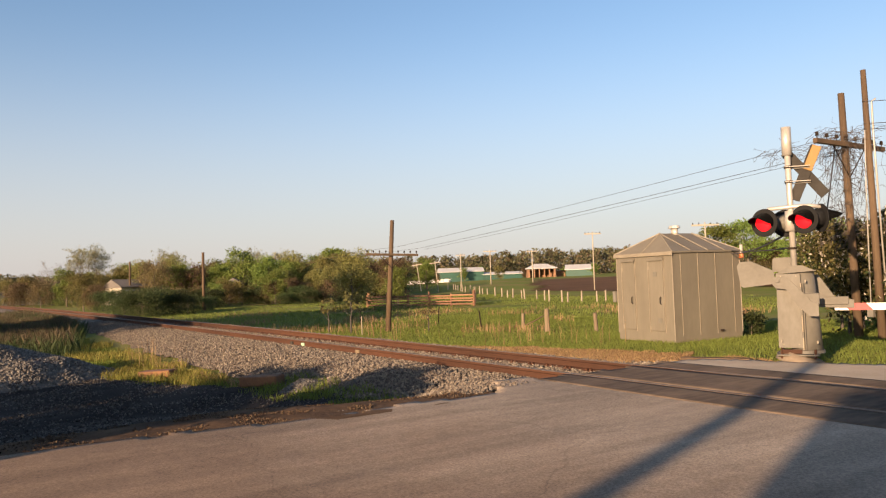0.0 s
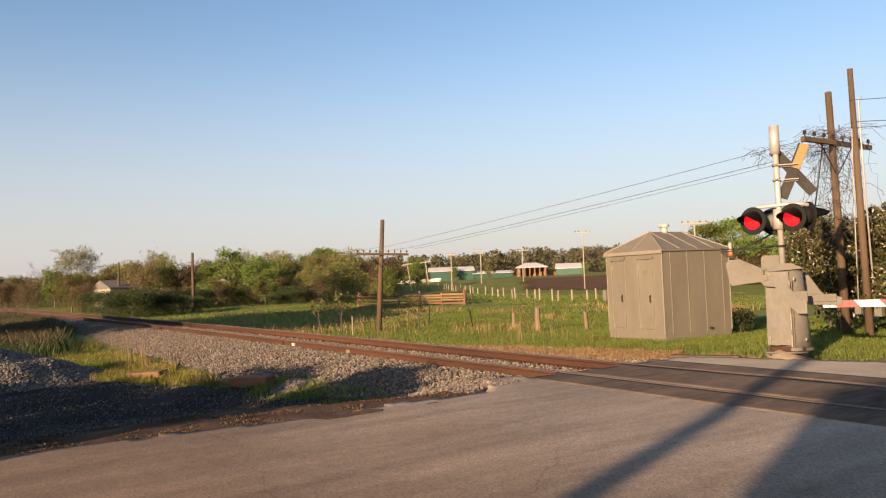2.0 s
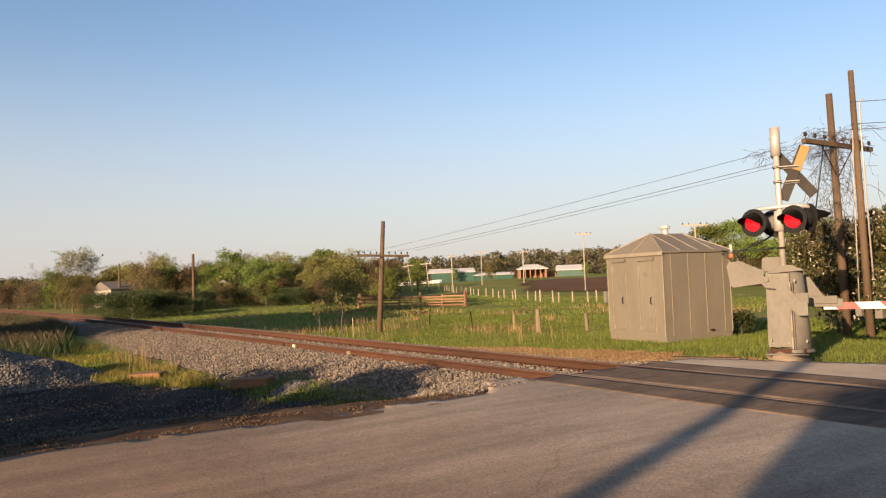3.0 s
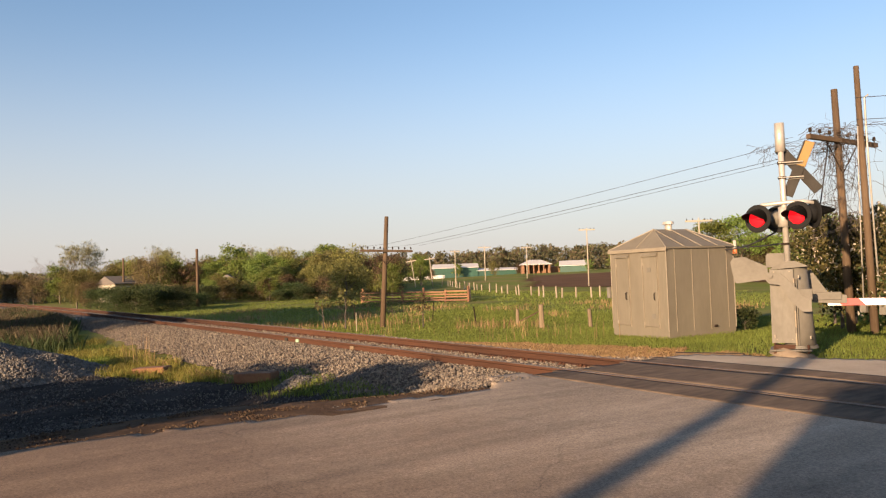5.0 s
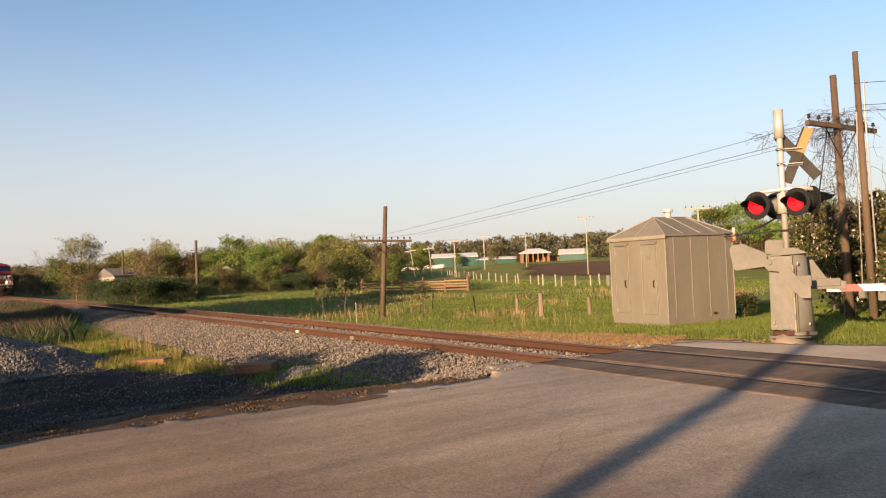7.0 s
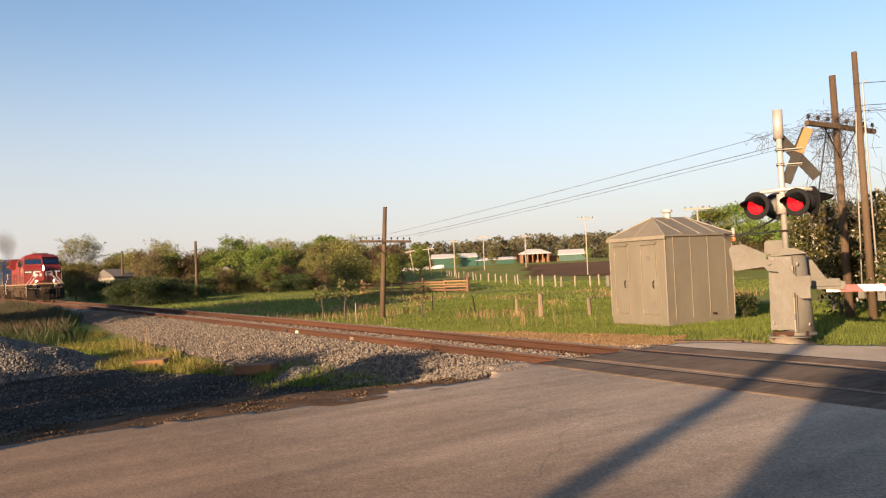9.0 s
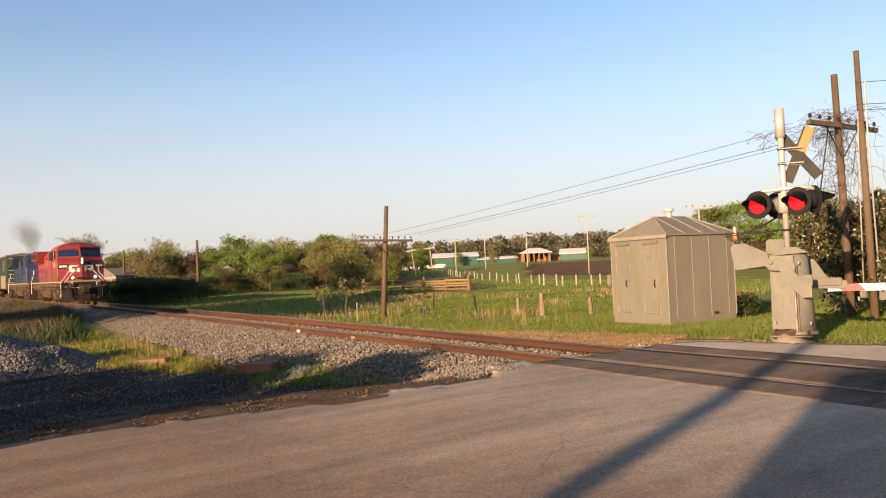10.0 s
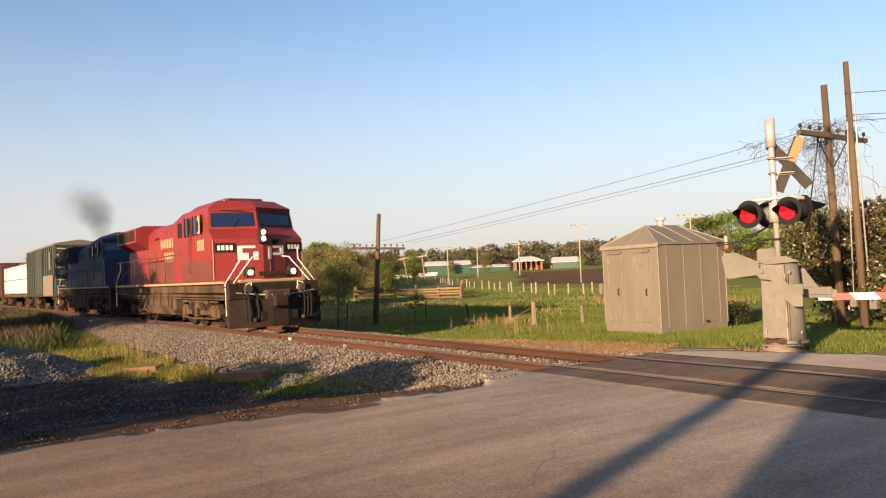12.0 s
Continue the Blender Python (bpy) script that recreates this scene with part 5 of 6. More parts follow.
spots = [[], [], [], []]
for b in (belt(80, (10, 26), (112, 160), (0.7, 1.25), (3, 4, 2, 1)), belt(80, (15, 30), (96, 132), (0.4, 1.05), (4, 3, 3, 3)), belt(60, (12, 30), (90, 112), (0.3, 0.62), (1, 1, 2, 4)), belt(26, (2, 11), (130, 190), (0.75, 1.1), (3, 3, 3, 2)),
          belt(12, (3, 9), (84, 110), (0.5, 0.8), (2, 2, 2, 4)), belt(10, (26, 33), (130, 170), (0.7, 0.95), (3, 4, 2, 0)), belt(8, (57, 66), (75, 110), (0.9, 1.25), (3, 2, 2, 0)),
          belt(12, (30, 48), (178, 230), (0.4, 0.7), (2, 3, 1, 0))):
    for k in range(4):
        spots[k] += b[k]
spots[3] += [(15.5, 86.0, 0.66, 10), (19.4, 87.5, 0.7, 80), (22.0, 84.0, 0.62, 160), (26.0, 88.0, 0.6, 200), (14.8, 93.0, 0.6, 250)]
spots[3] += [(13.0, 71.0, 0.48, 40), (14.4, 70.0, 0.6, 110), (16.0, 71.0, 0.62, 190), (17.4, 72.0, 0.56, 260), (15.2, 75.0, 0.66, 310), (19.6, 75.0, 0.5, 20), (22.2, 78.0, 0.42, 70)]
spots[0] += [(28.4, 57.0, 0.8, 15), (29.8, 58.6, 0.65, 100)]
spots[0] += [(30.2, 95.5, 0.45, 30), (32.2, 96.5, 0.5, 120)]
spots[2] += [(31.6, 99.0, 0.52, 40), (33.0, 101.5, 0.5, 140)]
spots[1] += [(37.5, 64.8, 0.62, 60)]
for k in range(4):
    place(kinds[k], spots[k], "scrub belt behind the railway")

# the far wood on the horizon, one mass of uncountable trees
rng_n = np.random.default_rng(60)
cs, rad = [], []
for i in range(1000):
    a, d = math.radians(rng_n.uniform(-12, 75)), rng_n.uniform(330, 470)
    h = rng_n.uniform(9.5, 13) * (0.75 if a < 0.5 else 1.0)
    x, y = d * math.sin(a), d * math.cos(a)
    z = gz(x, y)
    for k in range(4):
        cs.append((x + rng_n.normal() * 3, y + rng_n.normal() * 3, z + h * (0.02 + 0.28 * k)))
        rad.append((rng_n.uniform(2.6, 4.4) * (1.15 - 0.15 * k),) * 3)
v, f = leaves(rng_n, np.array(cs), np.array(rad), 230000, 0.6)
third = len(f) // 3
for i, mname in enumerate(("leaf_far", "leaf_far_brown", "leaf_far")):
    tagged(soup("far_wood", v[i * third * 4:(i + 1) * third * 4], np.arange(third * 4).reshape(third, 4), mname), "distant mixed wood in early spring leaf", "wood", "", "stuff")


def grass(name, pts, h, w, material, seed, label, lean=0.35):
    """Blades of grass, two triangles each, in one mesh."""
    rng = np.random.default_rng(seed)
    n = len(pts)
    a = rng.random(n) * 2 * math.pi
    hh = h * rng.uniform(0.5, 1.3, n)
    side = np.stack([np.cos(a), np.sin(a), np.zeros(n)], 1) * (w * rng.uniform(0.6, 1.3, n))[:, None]
    b = rng.random(n) * 2 * math.pi
    tip = np.stack([np.cos(b) * hh * lean, np.sin(b) * hh * lean, hh], 1)
    mid = tip * np.array([0.3, 0.3, 0.6])
    v = np.stack([pts - side, pts + side, pts + mid + side * 0.6, pts + tip, pts + mid - side * 0.6], 1).reshape(-1, 3)
    k = np.arange(n)[:, None] * 5
    f = (k + np.array([0, 1, 2, 3, 4])[None])
    ob = soup(name, v, f, material)
    return tagged(ob, label, "grass", "", "stuff")


def scatter(rng, n, x0, x1, y0, y1, keep, bias=1.0):
    x, y = rng.uniform(x0, x1, n), y0 + (y1 - y0) * rng.random(n) ** bias
    ok = keep(x, y)
    x, y = x[ok], y[ok]
    return np.stack([x, y, land(x, y) - 0.03], 1)


rg = np.random.default_rng(70)


def meadow_side(x, y):
    return (x - centre(y) > 2.1) & (y > 8.9 - 2.6 * sstep(11.3, 12.6, x) + 0.1)


dry_strip = lambda x, y: (x - centre(y) < turf_side(y) + 1.0 * ragged(x, y, 0.5) + 0.4 * ragged(x, y, 2.5)) & (y < 17.5 + 1.5 * ragged(x, y, 0.4))
pts = scatter(rg, 200000, 11, 30, 6, 40, lambda x, y: meadow_side(x, y) & ~(dry_strip(x, y) & (rg.random(len(x)) < 0.97)), 1.2)
grass("meadow_grass", pts, 0.085, 0.007, "blade", 1, "short green grass of the meadow")
pts = scatter(rg, 60000, 14, 60, 25, 85, lambda x, y: (x - centre(y) > 3) & (ragged(x, y, 0.12) > -0.35), 1.1)
grass("meadow_grass", pts, 0.13, 0.022, "blade", 2, "green grass of the further meadow")
pts = scatter(rg, 90000, 10.9, 16.5, 6.5, 20, lambda x, y: meadow_side(x, y) & dry_strip(x, y), 1.1)
grass("dry_grass", pts, 0.07, 0.008, "blade_dry", 3, "low straw-coloured dry grass beside the rails", 0.7)
pts = scatter(rg, 15000, 13, 40, 24, 60, lambda x, y: (x - centre(y) > 3.5) & (ragged(x, y, 0.22, 9.0) > 0.2), 1.1)
grass("dry_grass", pts, 0.34, 0.013, "blade_dry", 4, "patches of tall dry grass in the meadow", 0.25)
# tall dry stalks near the fence posts
pts = scatter(rg, 320, 14, 20, 15, 32, lambda x, y: (x - centre(y) > 3.5) & (ragged(x, y, 0.4, 4.0) > 0.05))
grass("weed_stalks", pts, 0.75, 0.008, "blade_dry", 5, "thin dry weed stalks standing in the meadow", 0.18)

# near side: the grassy hump by the yard and the brushy bank further along
hump = lambda x, y: (x - centre(y) < -3.9 + 0.4 * ragged(x, y, 0.8)) & (x > 1.9 + 0.5 * ragged(x, y, 0.6)) & (y > yard_line(x) + 0.2) & (x > 0.115 * y) & (y < 46)
pts = scatter(rg, 75000, 0.5, 6.5, 12.5, 44, lambda x, y: hump(x, y) & (x < 5.3 + ragged(x, y, 0.5)), 1.2)
grass("verge_grass", pts, 0.12, 0.008, "blade", 6, "green grass on the bank beside the yard")
pts = scatter(rg, 32000, 2.0, 6.2, 15.5, 36, lambda x, y: hump(x, y) & (ragged(x, y, 0.35, 3.0) > -0.1), 1.2)
grass("dry_grass", pts, 0.2, 0.008, "blade_yellow", 7, "yellowing grass on the bank", 0.4)
pts = scatter(rg, 9000, 3.6, 6.4, 9.2, 15, lambda x, y: (x - centre(y) < -2.75 + 0.3 * ragged(x, y, 1.1)) & (ragged(x, y, 1.3, 8.0) > -0.02 - 0.12 * (y > 11)))
pts = pts[(pts[:, 0] > 4.75 + 0.3 * rg.random(len(pts))) & (pts[:, 1] > 10.2)]
grass("verge_grass", pts, 0.15, 0.010, "blade", 8, "tufts of green grass between yard and ballast")
pts = scatter(rg, 7000, 4.4, 6.3, 15, 26, lambda x, y: hump(x, y) & (x > 4.9 + 0.6 * ragged(x, y, 0.6)), 1.0)
grass("dry_grass", pts, 0.17, 0.008, "blade_dry", 17, "brown dry grass along the foot of the ballast", 0.5)
pts = scatter(rg, 60, 4.2, 5.6, 20, 24, lambda x, y: hump(x, y))
grass("weed_stalks", pts, 0.8, 0.007, "blade_dry", 18, "tall dry stalks on the bank", 0.1)
pts = scatter(rg, 60000, 0.2, 6.0, 30, 75, lambda x, y: (x - centre(y) < -3.7 + 1.2 * sstep(32, 44, y)) & (x < 0.125 * y + 0.5 * ragged(x, y, 0.5)) & (ragged(x, y, 0.3, 2.0) > -0.3), 1.0)
grass("bank_brush", pts, 0.6, 0.008, "brush", 9, "brown brush and dry weeds on the bank", 0.35)
pts = scatter(rg, 26000, 0.2, 6.0, 27, 75, lambda x, y: (x - centre(y) < -3.6 + 1.3 * sstep(32, 44, y)) & (x < 0.135 * y + 0.5 * ragged(x, y, 0.5, 3.0)), 1.0)
grass("bank_brush", pts, 0.55, 0.010, "leaf_dark", 10, "dark green weeds on the bank", 0.4)

# the blossoming hedge behind the signal
def build_hedge(x, y, h, w, seed):
    rng = np.random.default_rng(seed)
    t = empty("blossoming_bush", pose(x, y, gz(x, y)), "tall bush with white blossom and dark leaves", "bush", "blossoming hedge by the poles")
    bm = B()
    ends = limbs(bm, rng, h, w * 0.45, 12, 0.05, 0.1, 4)
    part("trunk", bm, "vine", t, "", True)
    cs = np.array([np.array(e) for e in ends] + [np.array((rng.normal() * w * 0.22, rng.normal() * w * 0.22, h * rng.uniform(0.15, 0.8))) for _ in range(14)])
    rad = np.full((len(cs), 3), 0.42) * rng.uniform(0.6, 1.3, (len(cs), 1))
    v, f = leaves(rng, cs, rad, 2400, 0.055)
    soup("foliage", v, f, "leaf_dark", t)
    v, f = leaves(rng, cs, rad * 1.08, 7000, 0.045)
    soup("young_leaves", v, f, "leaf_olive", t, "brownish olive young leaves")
    v, f = leaves(rng, cs[::2], rad[::2] * 1.2, 800, 0.045)
    soup("blossom", v, f, "blossom", t, "white blossom")


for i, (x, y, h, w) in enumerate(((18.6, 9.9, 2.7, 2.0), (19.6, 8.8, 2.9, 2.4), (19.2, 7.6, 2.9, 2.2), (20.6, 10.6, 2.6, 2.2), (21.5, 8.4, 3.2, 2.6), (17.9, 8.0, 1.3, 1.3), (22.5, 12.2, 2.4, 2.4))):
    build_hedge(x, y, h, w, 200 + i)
b = build_tree("dark_bush", 0.8, 0.9, "leaf_dark", 900, 0.06, 35, "small dark bush beside the hut", "bark", 0.1, 6, 0.3, "bush", True)
place(b, [(20.25, 13.75, 0.85, 0)])
place(build_tree("sapling", 1.7, 0.9, "leaf_olive", 160, 0.06, 36, "thin young sapling in the meadow", "vine", 0.35, 7, 0.2, "tree"), [(15.9, 32.0, 1.25, 0), (15.4, 33.4, 1.1, 90), (18.6, 29.4, 0.9, 200)])

# bare creepers over the pole tops
rv = np.random.default_rng(90)
bm = B()
for i in range(190):
    p = Vector((UX + rv.normal() * 0.22, UY + 0.1 + rv.normal() * 0.22, 4.7 - 2.6 * rv.random() ** 1.6))
    d = Vector((rv.normal(), rv.normal(), rv.normal() * 0.5 + 0.1)).normalized()
    pts = [p]
    for k in range(7):
        pts.append(pts[-1] + d * 0.13)
        d += Vector((rv.normal() * 0.5, rv.normal() * 0.5, rv.normal() * 0.4 - 0.22))
        d.normalize()
    pipe(bm, pts, rv.uniform(0.003, 0.007), 4)
for i in range(60):
    f = rv.random()
    p = Vector((17.45, 9.3 + 2.0 * f, 4.25 + 0.25 * rv.random() + 0.1 * f))
    d = Vector((rv.normal(), rv.normal(), rv.normal() * 0.4)).normalized()
    pts = [p]
    for k in range(6):
        pts.append(pts[-1] + d * 0.1)
        d += Vector((rv.normal() * 0.5, rv.normal() * 0.5, rv.normal() * 0.4 - 0.2))
        d.normalize()
    pipe(bm, pts, 0.004, 4)
for i in range(26):
    pts = [Vector((UX + rv.normal() * 0.3, UY + rv.normal() * 0.3, 4.3))]
    for k in range(10):
        pts.append(pts[-1] + Vector((rv.normal() * 0.05, rv.normal() * 0.05, -0.3 * rv.random())))
    pipe(bm, pts, 0.004, 4)
tagged(finish("creeper", bm, "vine"), "bare grey creeper tangled over pole and wires", "creeper")

# ---- behind and beside the camera, casting the shade that lies on road and yard ----
build_pole(-11.8, -1.93, -0.05, 5.75, 0.165, 0.125, (0.17, -0.43), name="roadside_pole", label="wooden utility pole across the road")
gabled("garage", -11.62, -8.49, 3.0, 10.3, 4.86, 0.2, -17.5, "siding", "roof_grey", "plain pale two-storey building across the road", 0.0, -0.06, windows=2)
# unseen bushes stand in for whatever casts the yard's shade
shade = build_tree("roadside_bush", 2.3, 2.6, "leaf_dark", 3600, 0.13, 95, "dense unseen bush added to shade the yard", "bark", 0.06, 12, 0.3, "bush", True)
place(shade, [(-2.6, 8.3, 0.86, 0), (-2.9, 10.0, 0.45, 80), (-3.1, 11.8, 0.7, 160), (-4.6, 9.2, 0.5, 220), (-4.8, 11.2, 1.0, 290), (-5.0, 7.6, 0.85, 30), (-4.4, 14.4, 0.78, 100), (-4.6, 16.0, 0.72, 200)], "bushes beside the yard")
bank = build_tree("roadside_tree", 9.0, 6.5, "leaf_olive", 9000, 0.2, 96, "leafy tree on the bank beside the railway", "bark", 0.1, 13, 0.26, "tree", True)
place(bank, [(-9.5 - 2.5 * (i % 3), 31.5 + 3.6 * i, 0.92 + 0.1 * (i % 4), 50 * i) for i in range(4)], "trees along the bank")


# ---- the train ----
def axle_set(parent, y, wheel_r=0.53):
    """One wheelset, turning about its own axle."""
    bm = tube(B(), (-0.7, 0, 0), (0.7, 0, 0), 0.08, seg=8)
    ax = part("wheelset", bm, "dark_steel", parent, "steel wheels on an axle")
    ax.location = (0, y, wheel_r)
    for s in (-1, 1):
        t = tube(B(), (s * 0.69, 0, 0), (s * 0.82, 0, 0), wheel_r, wheel_r * 0.985, 24)
        part("wheel", t, "dark_steel", ax)
        t = tube(B(), (s * 0.82, 0, 0), (s * 0.86, 0, 0), 0.2, 0.12, 12)
        part("hub", t, "truck_dirt", ax)
    return ax


def truck(parent, y0, y1, n):
    """A bogie between y0 and y1 with n axles."""
    axles = []
    mid = (y0 + y1) / 2
    for s in (-1, 1):
        xo = s * 1.02
        out = [(y0, 0.5), (y0 + 0.25, 0.78), (y0 + 0.9, 0.78), (y0 + 1.2, 0.6), (mid - 0.5, 0.6), (mid - 0.2, 0.85), (mid + 0.2, 0.85), (mid + 0.5, 0.6), (y1 - 1.2, 0.6), (y1 - 0.9, 0.78), (y1 - 0.25, 0.78),
               (y1, 0.5), (y1 - 0.1, 0.36), (y1 - 0.8, 0.36), (y1 - 1.1, 0.44), (y0 + 1.1, 0.44), (y0 + 0.8, 0.36), (y0 + 0.1, 0.36)]
        fr = part("truck_frame", prism(B(), out, "x", xo - 0.09, xo + 0.09), "truck_dirt", parent, "dusty cast bogie frame")
        for i in range(n):
            y = y0 + 0.55 + (y1 - y0 - 1.1) * i / (n - 1)
            part("axle_box", box(B(), xo + s * 0.02 - 0.14, xo + s * 0.02 + 0.14, y - 0.2, y + 0.2, 0.36, 0.72, 0.04), "truck_dirt", fr)
            part("brake_cylinder", tube(B(), (xo + s * 0.12, y + 0.42, 0.82), (xo + s * 0.12, y + 0.8, 0.92), 0.1, seg=10), "truck_dirt", fr)
        for y in (mid - 0.35, mid, mid + 0.35):
            part("spring", tube(B(), (xo + s * 0.1, y, 0.42), (xo + s * 0.1, y, 0.66), 0.09, seg=10), "dark_steel", fr)
    part("bolster", box(B(), -0.9, 0.9, y0 + 0.35, y1 - 0.35, 0.5, 1.02, 0.04), "dark_steel", parent, "dark bogie bolster and motors")
    for s in (-1, 1):
        part("brake_rod", pipe(B(), [(s * 1.16, y0 + 0.3, 0.34), (s * 1.18, mid, 0.3), (s * 1.16, y1 - 0.3, 0.34)], 0.03, 6), "truck_dirt", parent)
        for y in (y0 + 0.35, y1 - 0.35):
            part("sand_pipe", pipe(B(), [(s * 1.12, y, 1.15), (s * 1.14, y + 0.05, 0.7), (s * 0.9, y + 0.12, 0.16)], 0.025, 6), "truck_dirt", parent)
        part("journal_beam", box(B(), s * 1.1 - 0.05, s * 1.1 + 0.05, y0 + 0.2, y1 - 0.2, 0.86, 1.0, 0.02), "truck_dirt", parent)
    for i in range(n):
        axles.append(axle_set(parent, y0 + 0.55 + (y1 - y0 - 1.1) * i / (n - 1)))
    return axles


def handrail(parent, pts, r=0.02, material="white"):
    return part("handrail", pipe(B(), pts, r, 6), material, parent, "white painted handrail" if material == "white" else "")


def build_loco(name, label, body, dirty, cab_front, wide_hood, lamps):
    """A six-axle diesel. Local y runs from the nose at 0 to the rear at 22.3; z is 0 on the rails."""
    t = empty(name, pose(0, 0, 0), label, "locomotive")
    axles = truck(t, 2.5, 7.6, 3) + truck(t, 14.6, 19.7, 3)
    part("frame", box(B(), -1.4, 1.4, 0.75, 21.6, 1.2, 1.48, 0.03), "truck_dirt", t, "dusty underframe")
    part("walkway", box(B(), -1.52, 1.52, 0.8, 21.5, 1.48, 1.6, 0.02), dirty, t)
    part("walkway_edge", box(B(), -1.545, -1.52, 0.8, 21.5, 1.5, 1.57), "sill_yellow", t, "pale reflective edge stripe")
    tank = [(-1.35, 1.2), (-1.4, 0.75), (-1.2, 0.38), (-0.6, 0.26), (0.6, 0.26), (1.2, 0.38), (1.4, 0.75), (1.35, 1.2)]
    part("fuel_tank", prism(B(), tank, "y", 8.4, 13.9), "truck_dirt", t, "dusty rounded fuel tank")
    for y in (8.15, 14.1):
        part("air_reservoir", tube(B(), (-1.3, y, 0.9), (-0.5, y, 0.9), 0.2, seg=12), "truck_dirt", t)
    for s in (-1, 1):
        for z, r in ((1.1, 0.05), (1.0, 0.03)):
            part("side_pipe", pipe(B(), [(s * 1.36, 1.2, z), (s * 1.37, 8.0, z + 0.02), (s * 1.37, 14.5, z), (s * 1.36, 21.0, z + 0.02)], r, 6), "truck_dirt", t, "pipe run under the walkway")
        for y in (8.8, 10.4, 12.0, 13.4):
            part("tank_strap", box(B(), s * 1.385 - 0.03, s * 1.385 + 0.03, y, y + 0.09, 0.72, 1.2, 0.01), "dark_steel", t)
        for y in (7.7, 14.3):
            part("equipment_case", box(B(), s * 1.2 - 0.2, s * 1.2 + 0.2, y - 0.25, y + 0.25, 0.55, 1.15, 0.04), "truck_dirt", t)
    # pilot with plough and steps
    pl = part("pilot", prism(B(), [(-1.5, 0.72), (-1.52, 0.45), (-0.25, 0.12), (0.25, 0.12), (1.52, 0.45), (1.5, 0.72)], "z", 0.12, 0.98), "dark_steel", t, "dark snow-plough pilot")
    part("pilot_beam", box(B(), -1.5, 1.5, 0.5, 0.85, 0.98, 1.5, 0.03), "dark_steel", t)
    part("coupler", box(box(B(), -0.16, 0.16, 0.0, 0.55, 0.78, 1.02, 0.04), -0.24, 0.24, -0.05, 0.2, 0.72, 1.1, 0.05), "dark_steel", t, "knuckle coupler")
    for x in (-0.55, -0.38, 0.45, 0.62, 0.75):
        part("hose", pipe(B(), [(x, 0.46, 1.15), (x, 0.25, 0.95), (x * 1.05, 0.22, 0.6), (x * 1.1, 0.3, 0.38)], 0.03, 6), "black", t, "black brake hose")
    # pilot face: black shade in step wells, drawbar pocket, air pipes and hanging hoses
    part("drawbar_pocket", box(B(), -0.42, 0.42, 0.2, 0.5, 0.62, 1.26, 0.05), "truck_dirt", t, "dusty drawbar pocket")
    # solid black box in place of the shaded opening under the coupler
    part("pilot_recess", box(B(), -0.62, 0.62, 0.16, 0.3, 0.32, 0.6, 0.02), "black", t)
    for x in (-1.1, -0.98, -0.7, 0.86, 0.98, 1.1):
        part("hose", pipe(B(), [(x, 0.5, 1.25), (x, 0.2, 1.05), (x * 0.98, 0.16, 0.62), (x * 0.96, 0.2, 0.34)], 0.026, 6), "black", t, "black brake hose")
    for x in (-0.8, 0.8):
        part("glad_hand", box(B(), x - 0.05, x + 0.05, 0.14, 0.24, 0.3, 0.42, 0.02), "truck_dirt", t, "dusty hose coupling")
    part("air_pipe", pipe(B(), [(-1.35, 0.46, 0.86), (-0.5, 0.24, 0.8), (0.5, 0.24, 0.8), (1.35, 0.46, 0.86)], 0.025, 6), "truck_dirt", t)
    for s in (-1, 1):
        # flat black plate paints the shade behind each flight of steps
        part("step_well", box(B(), min(s * 1.2, s * 1.5), max(s * 1.2, s * 1.5), 0.7, 0.74, 0.4, 1.45), "black", t, "black plate for the shade behind the steps")
        for z in (0.4, 0.72, 1.04, 1.36):
            part("step", box(B(), min(s * 1.22, s * 1.52), max(s * 1.22, s * 1.52), 0.72, 1.02, z, z + 0.035), "dark_steel", t)
    # short hood and cab: outlines across, joined from front to rear
    def loft(name, rings, material, parent, lab=""):
        bm = B()
        vs = [[bm.verts.new(p) for p in r] for r in rings]
        n = len(rings[0])
        bm.faces.new(vs[0][::-1])
        bm.faces.new(vs[-1])
        for a, b in zip(vs, vs[1:]):
            for i in range(n):
                bm.faces.new((a[i], a[(i + 1) % n], b[(i + 1) % n], b[i]))
        bmesh.ops.recalc_face_normals(bm, faces=bm.faces[:])
        return part(name, bm, material, parent, lab)

    # the nose and cab: plan outlines stacked upwards, with a crease down the middle of the front
    LV = [(1.6, 1.52, 1.75, 1.38), (2.93, 1.53, 1.75, 1.38), (3.3, 1.48, 2.3, 1.78), (3.86, 1.44, 2.45, 1.95), (4.0, 1.42, 2.4, 1.88), (4.28, 1.0, 2.75, 2.4)]
    cab = loft("cab", [[(-w, yc, z), (0, y0, z), (w, yc, z), (w, 5.0, z), (-w, 5.0, z)] for z, w, yc, y0 in LV], body, t, "broad nose and cab with creased front")

    def on_front(s, u, z, out):
        """A point on the front: s the side, u from the crease (0) to the corner (1)."""
        for (za, wa, ca, na), (zb, wb, cb, nb) in zip(LV, LV[1:]):
            if za <= z <= zb:
                f = (z - za) / (zb - za)
                w, yc, y0 = wa + (wb - wa) * f, ca + (cb - ca) * f, na + (nb - na) * f
                d = Vector((yc - y0, -w)).normalized()
                return Vector((s * (u * w + d.x * out), y0 + (yc - y0) * u + d.y * out, z))

    def front_panel(name, s, u0, u1, z0, z1, material, out, parent, lab=""):
        bm = B()
        for o in (out, out - 0.05):
            for u, z in ((u0, z0), (u1, z0), (u1, z1), (u0, z1)):
                bm.verts.new(on_front(s, u, z, o))
        bm.verts.ensure_lookup_table()
        v = bm.verts
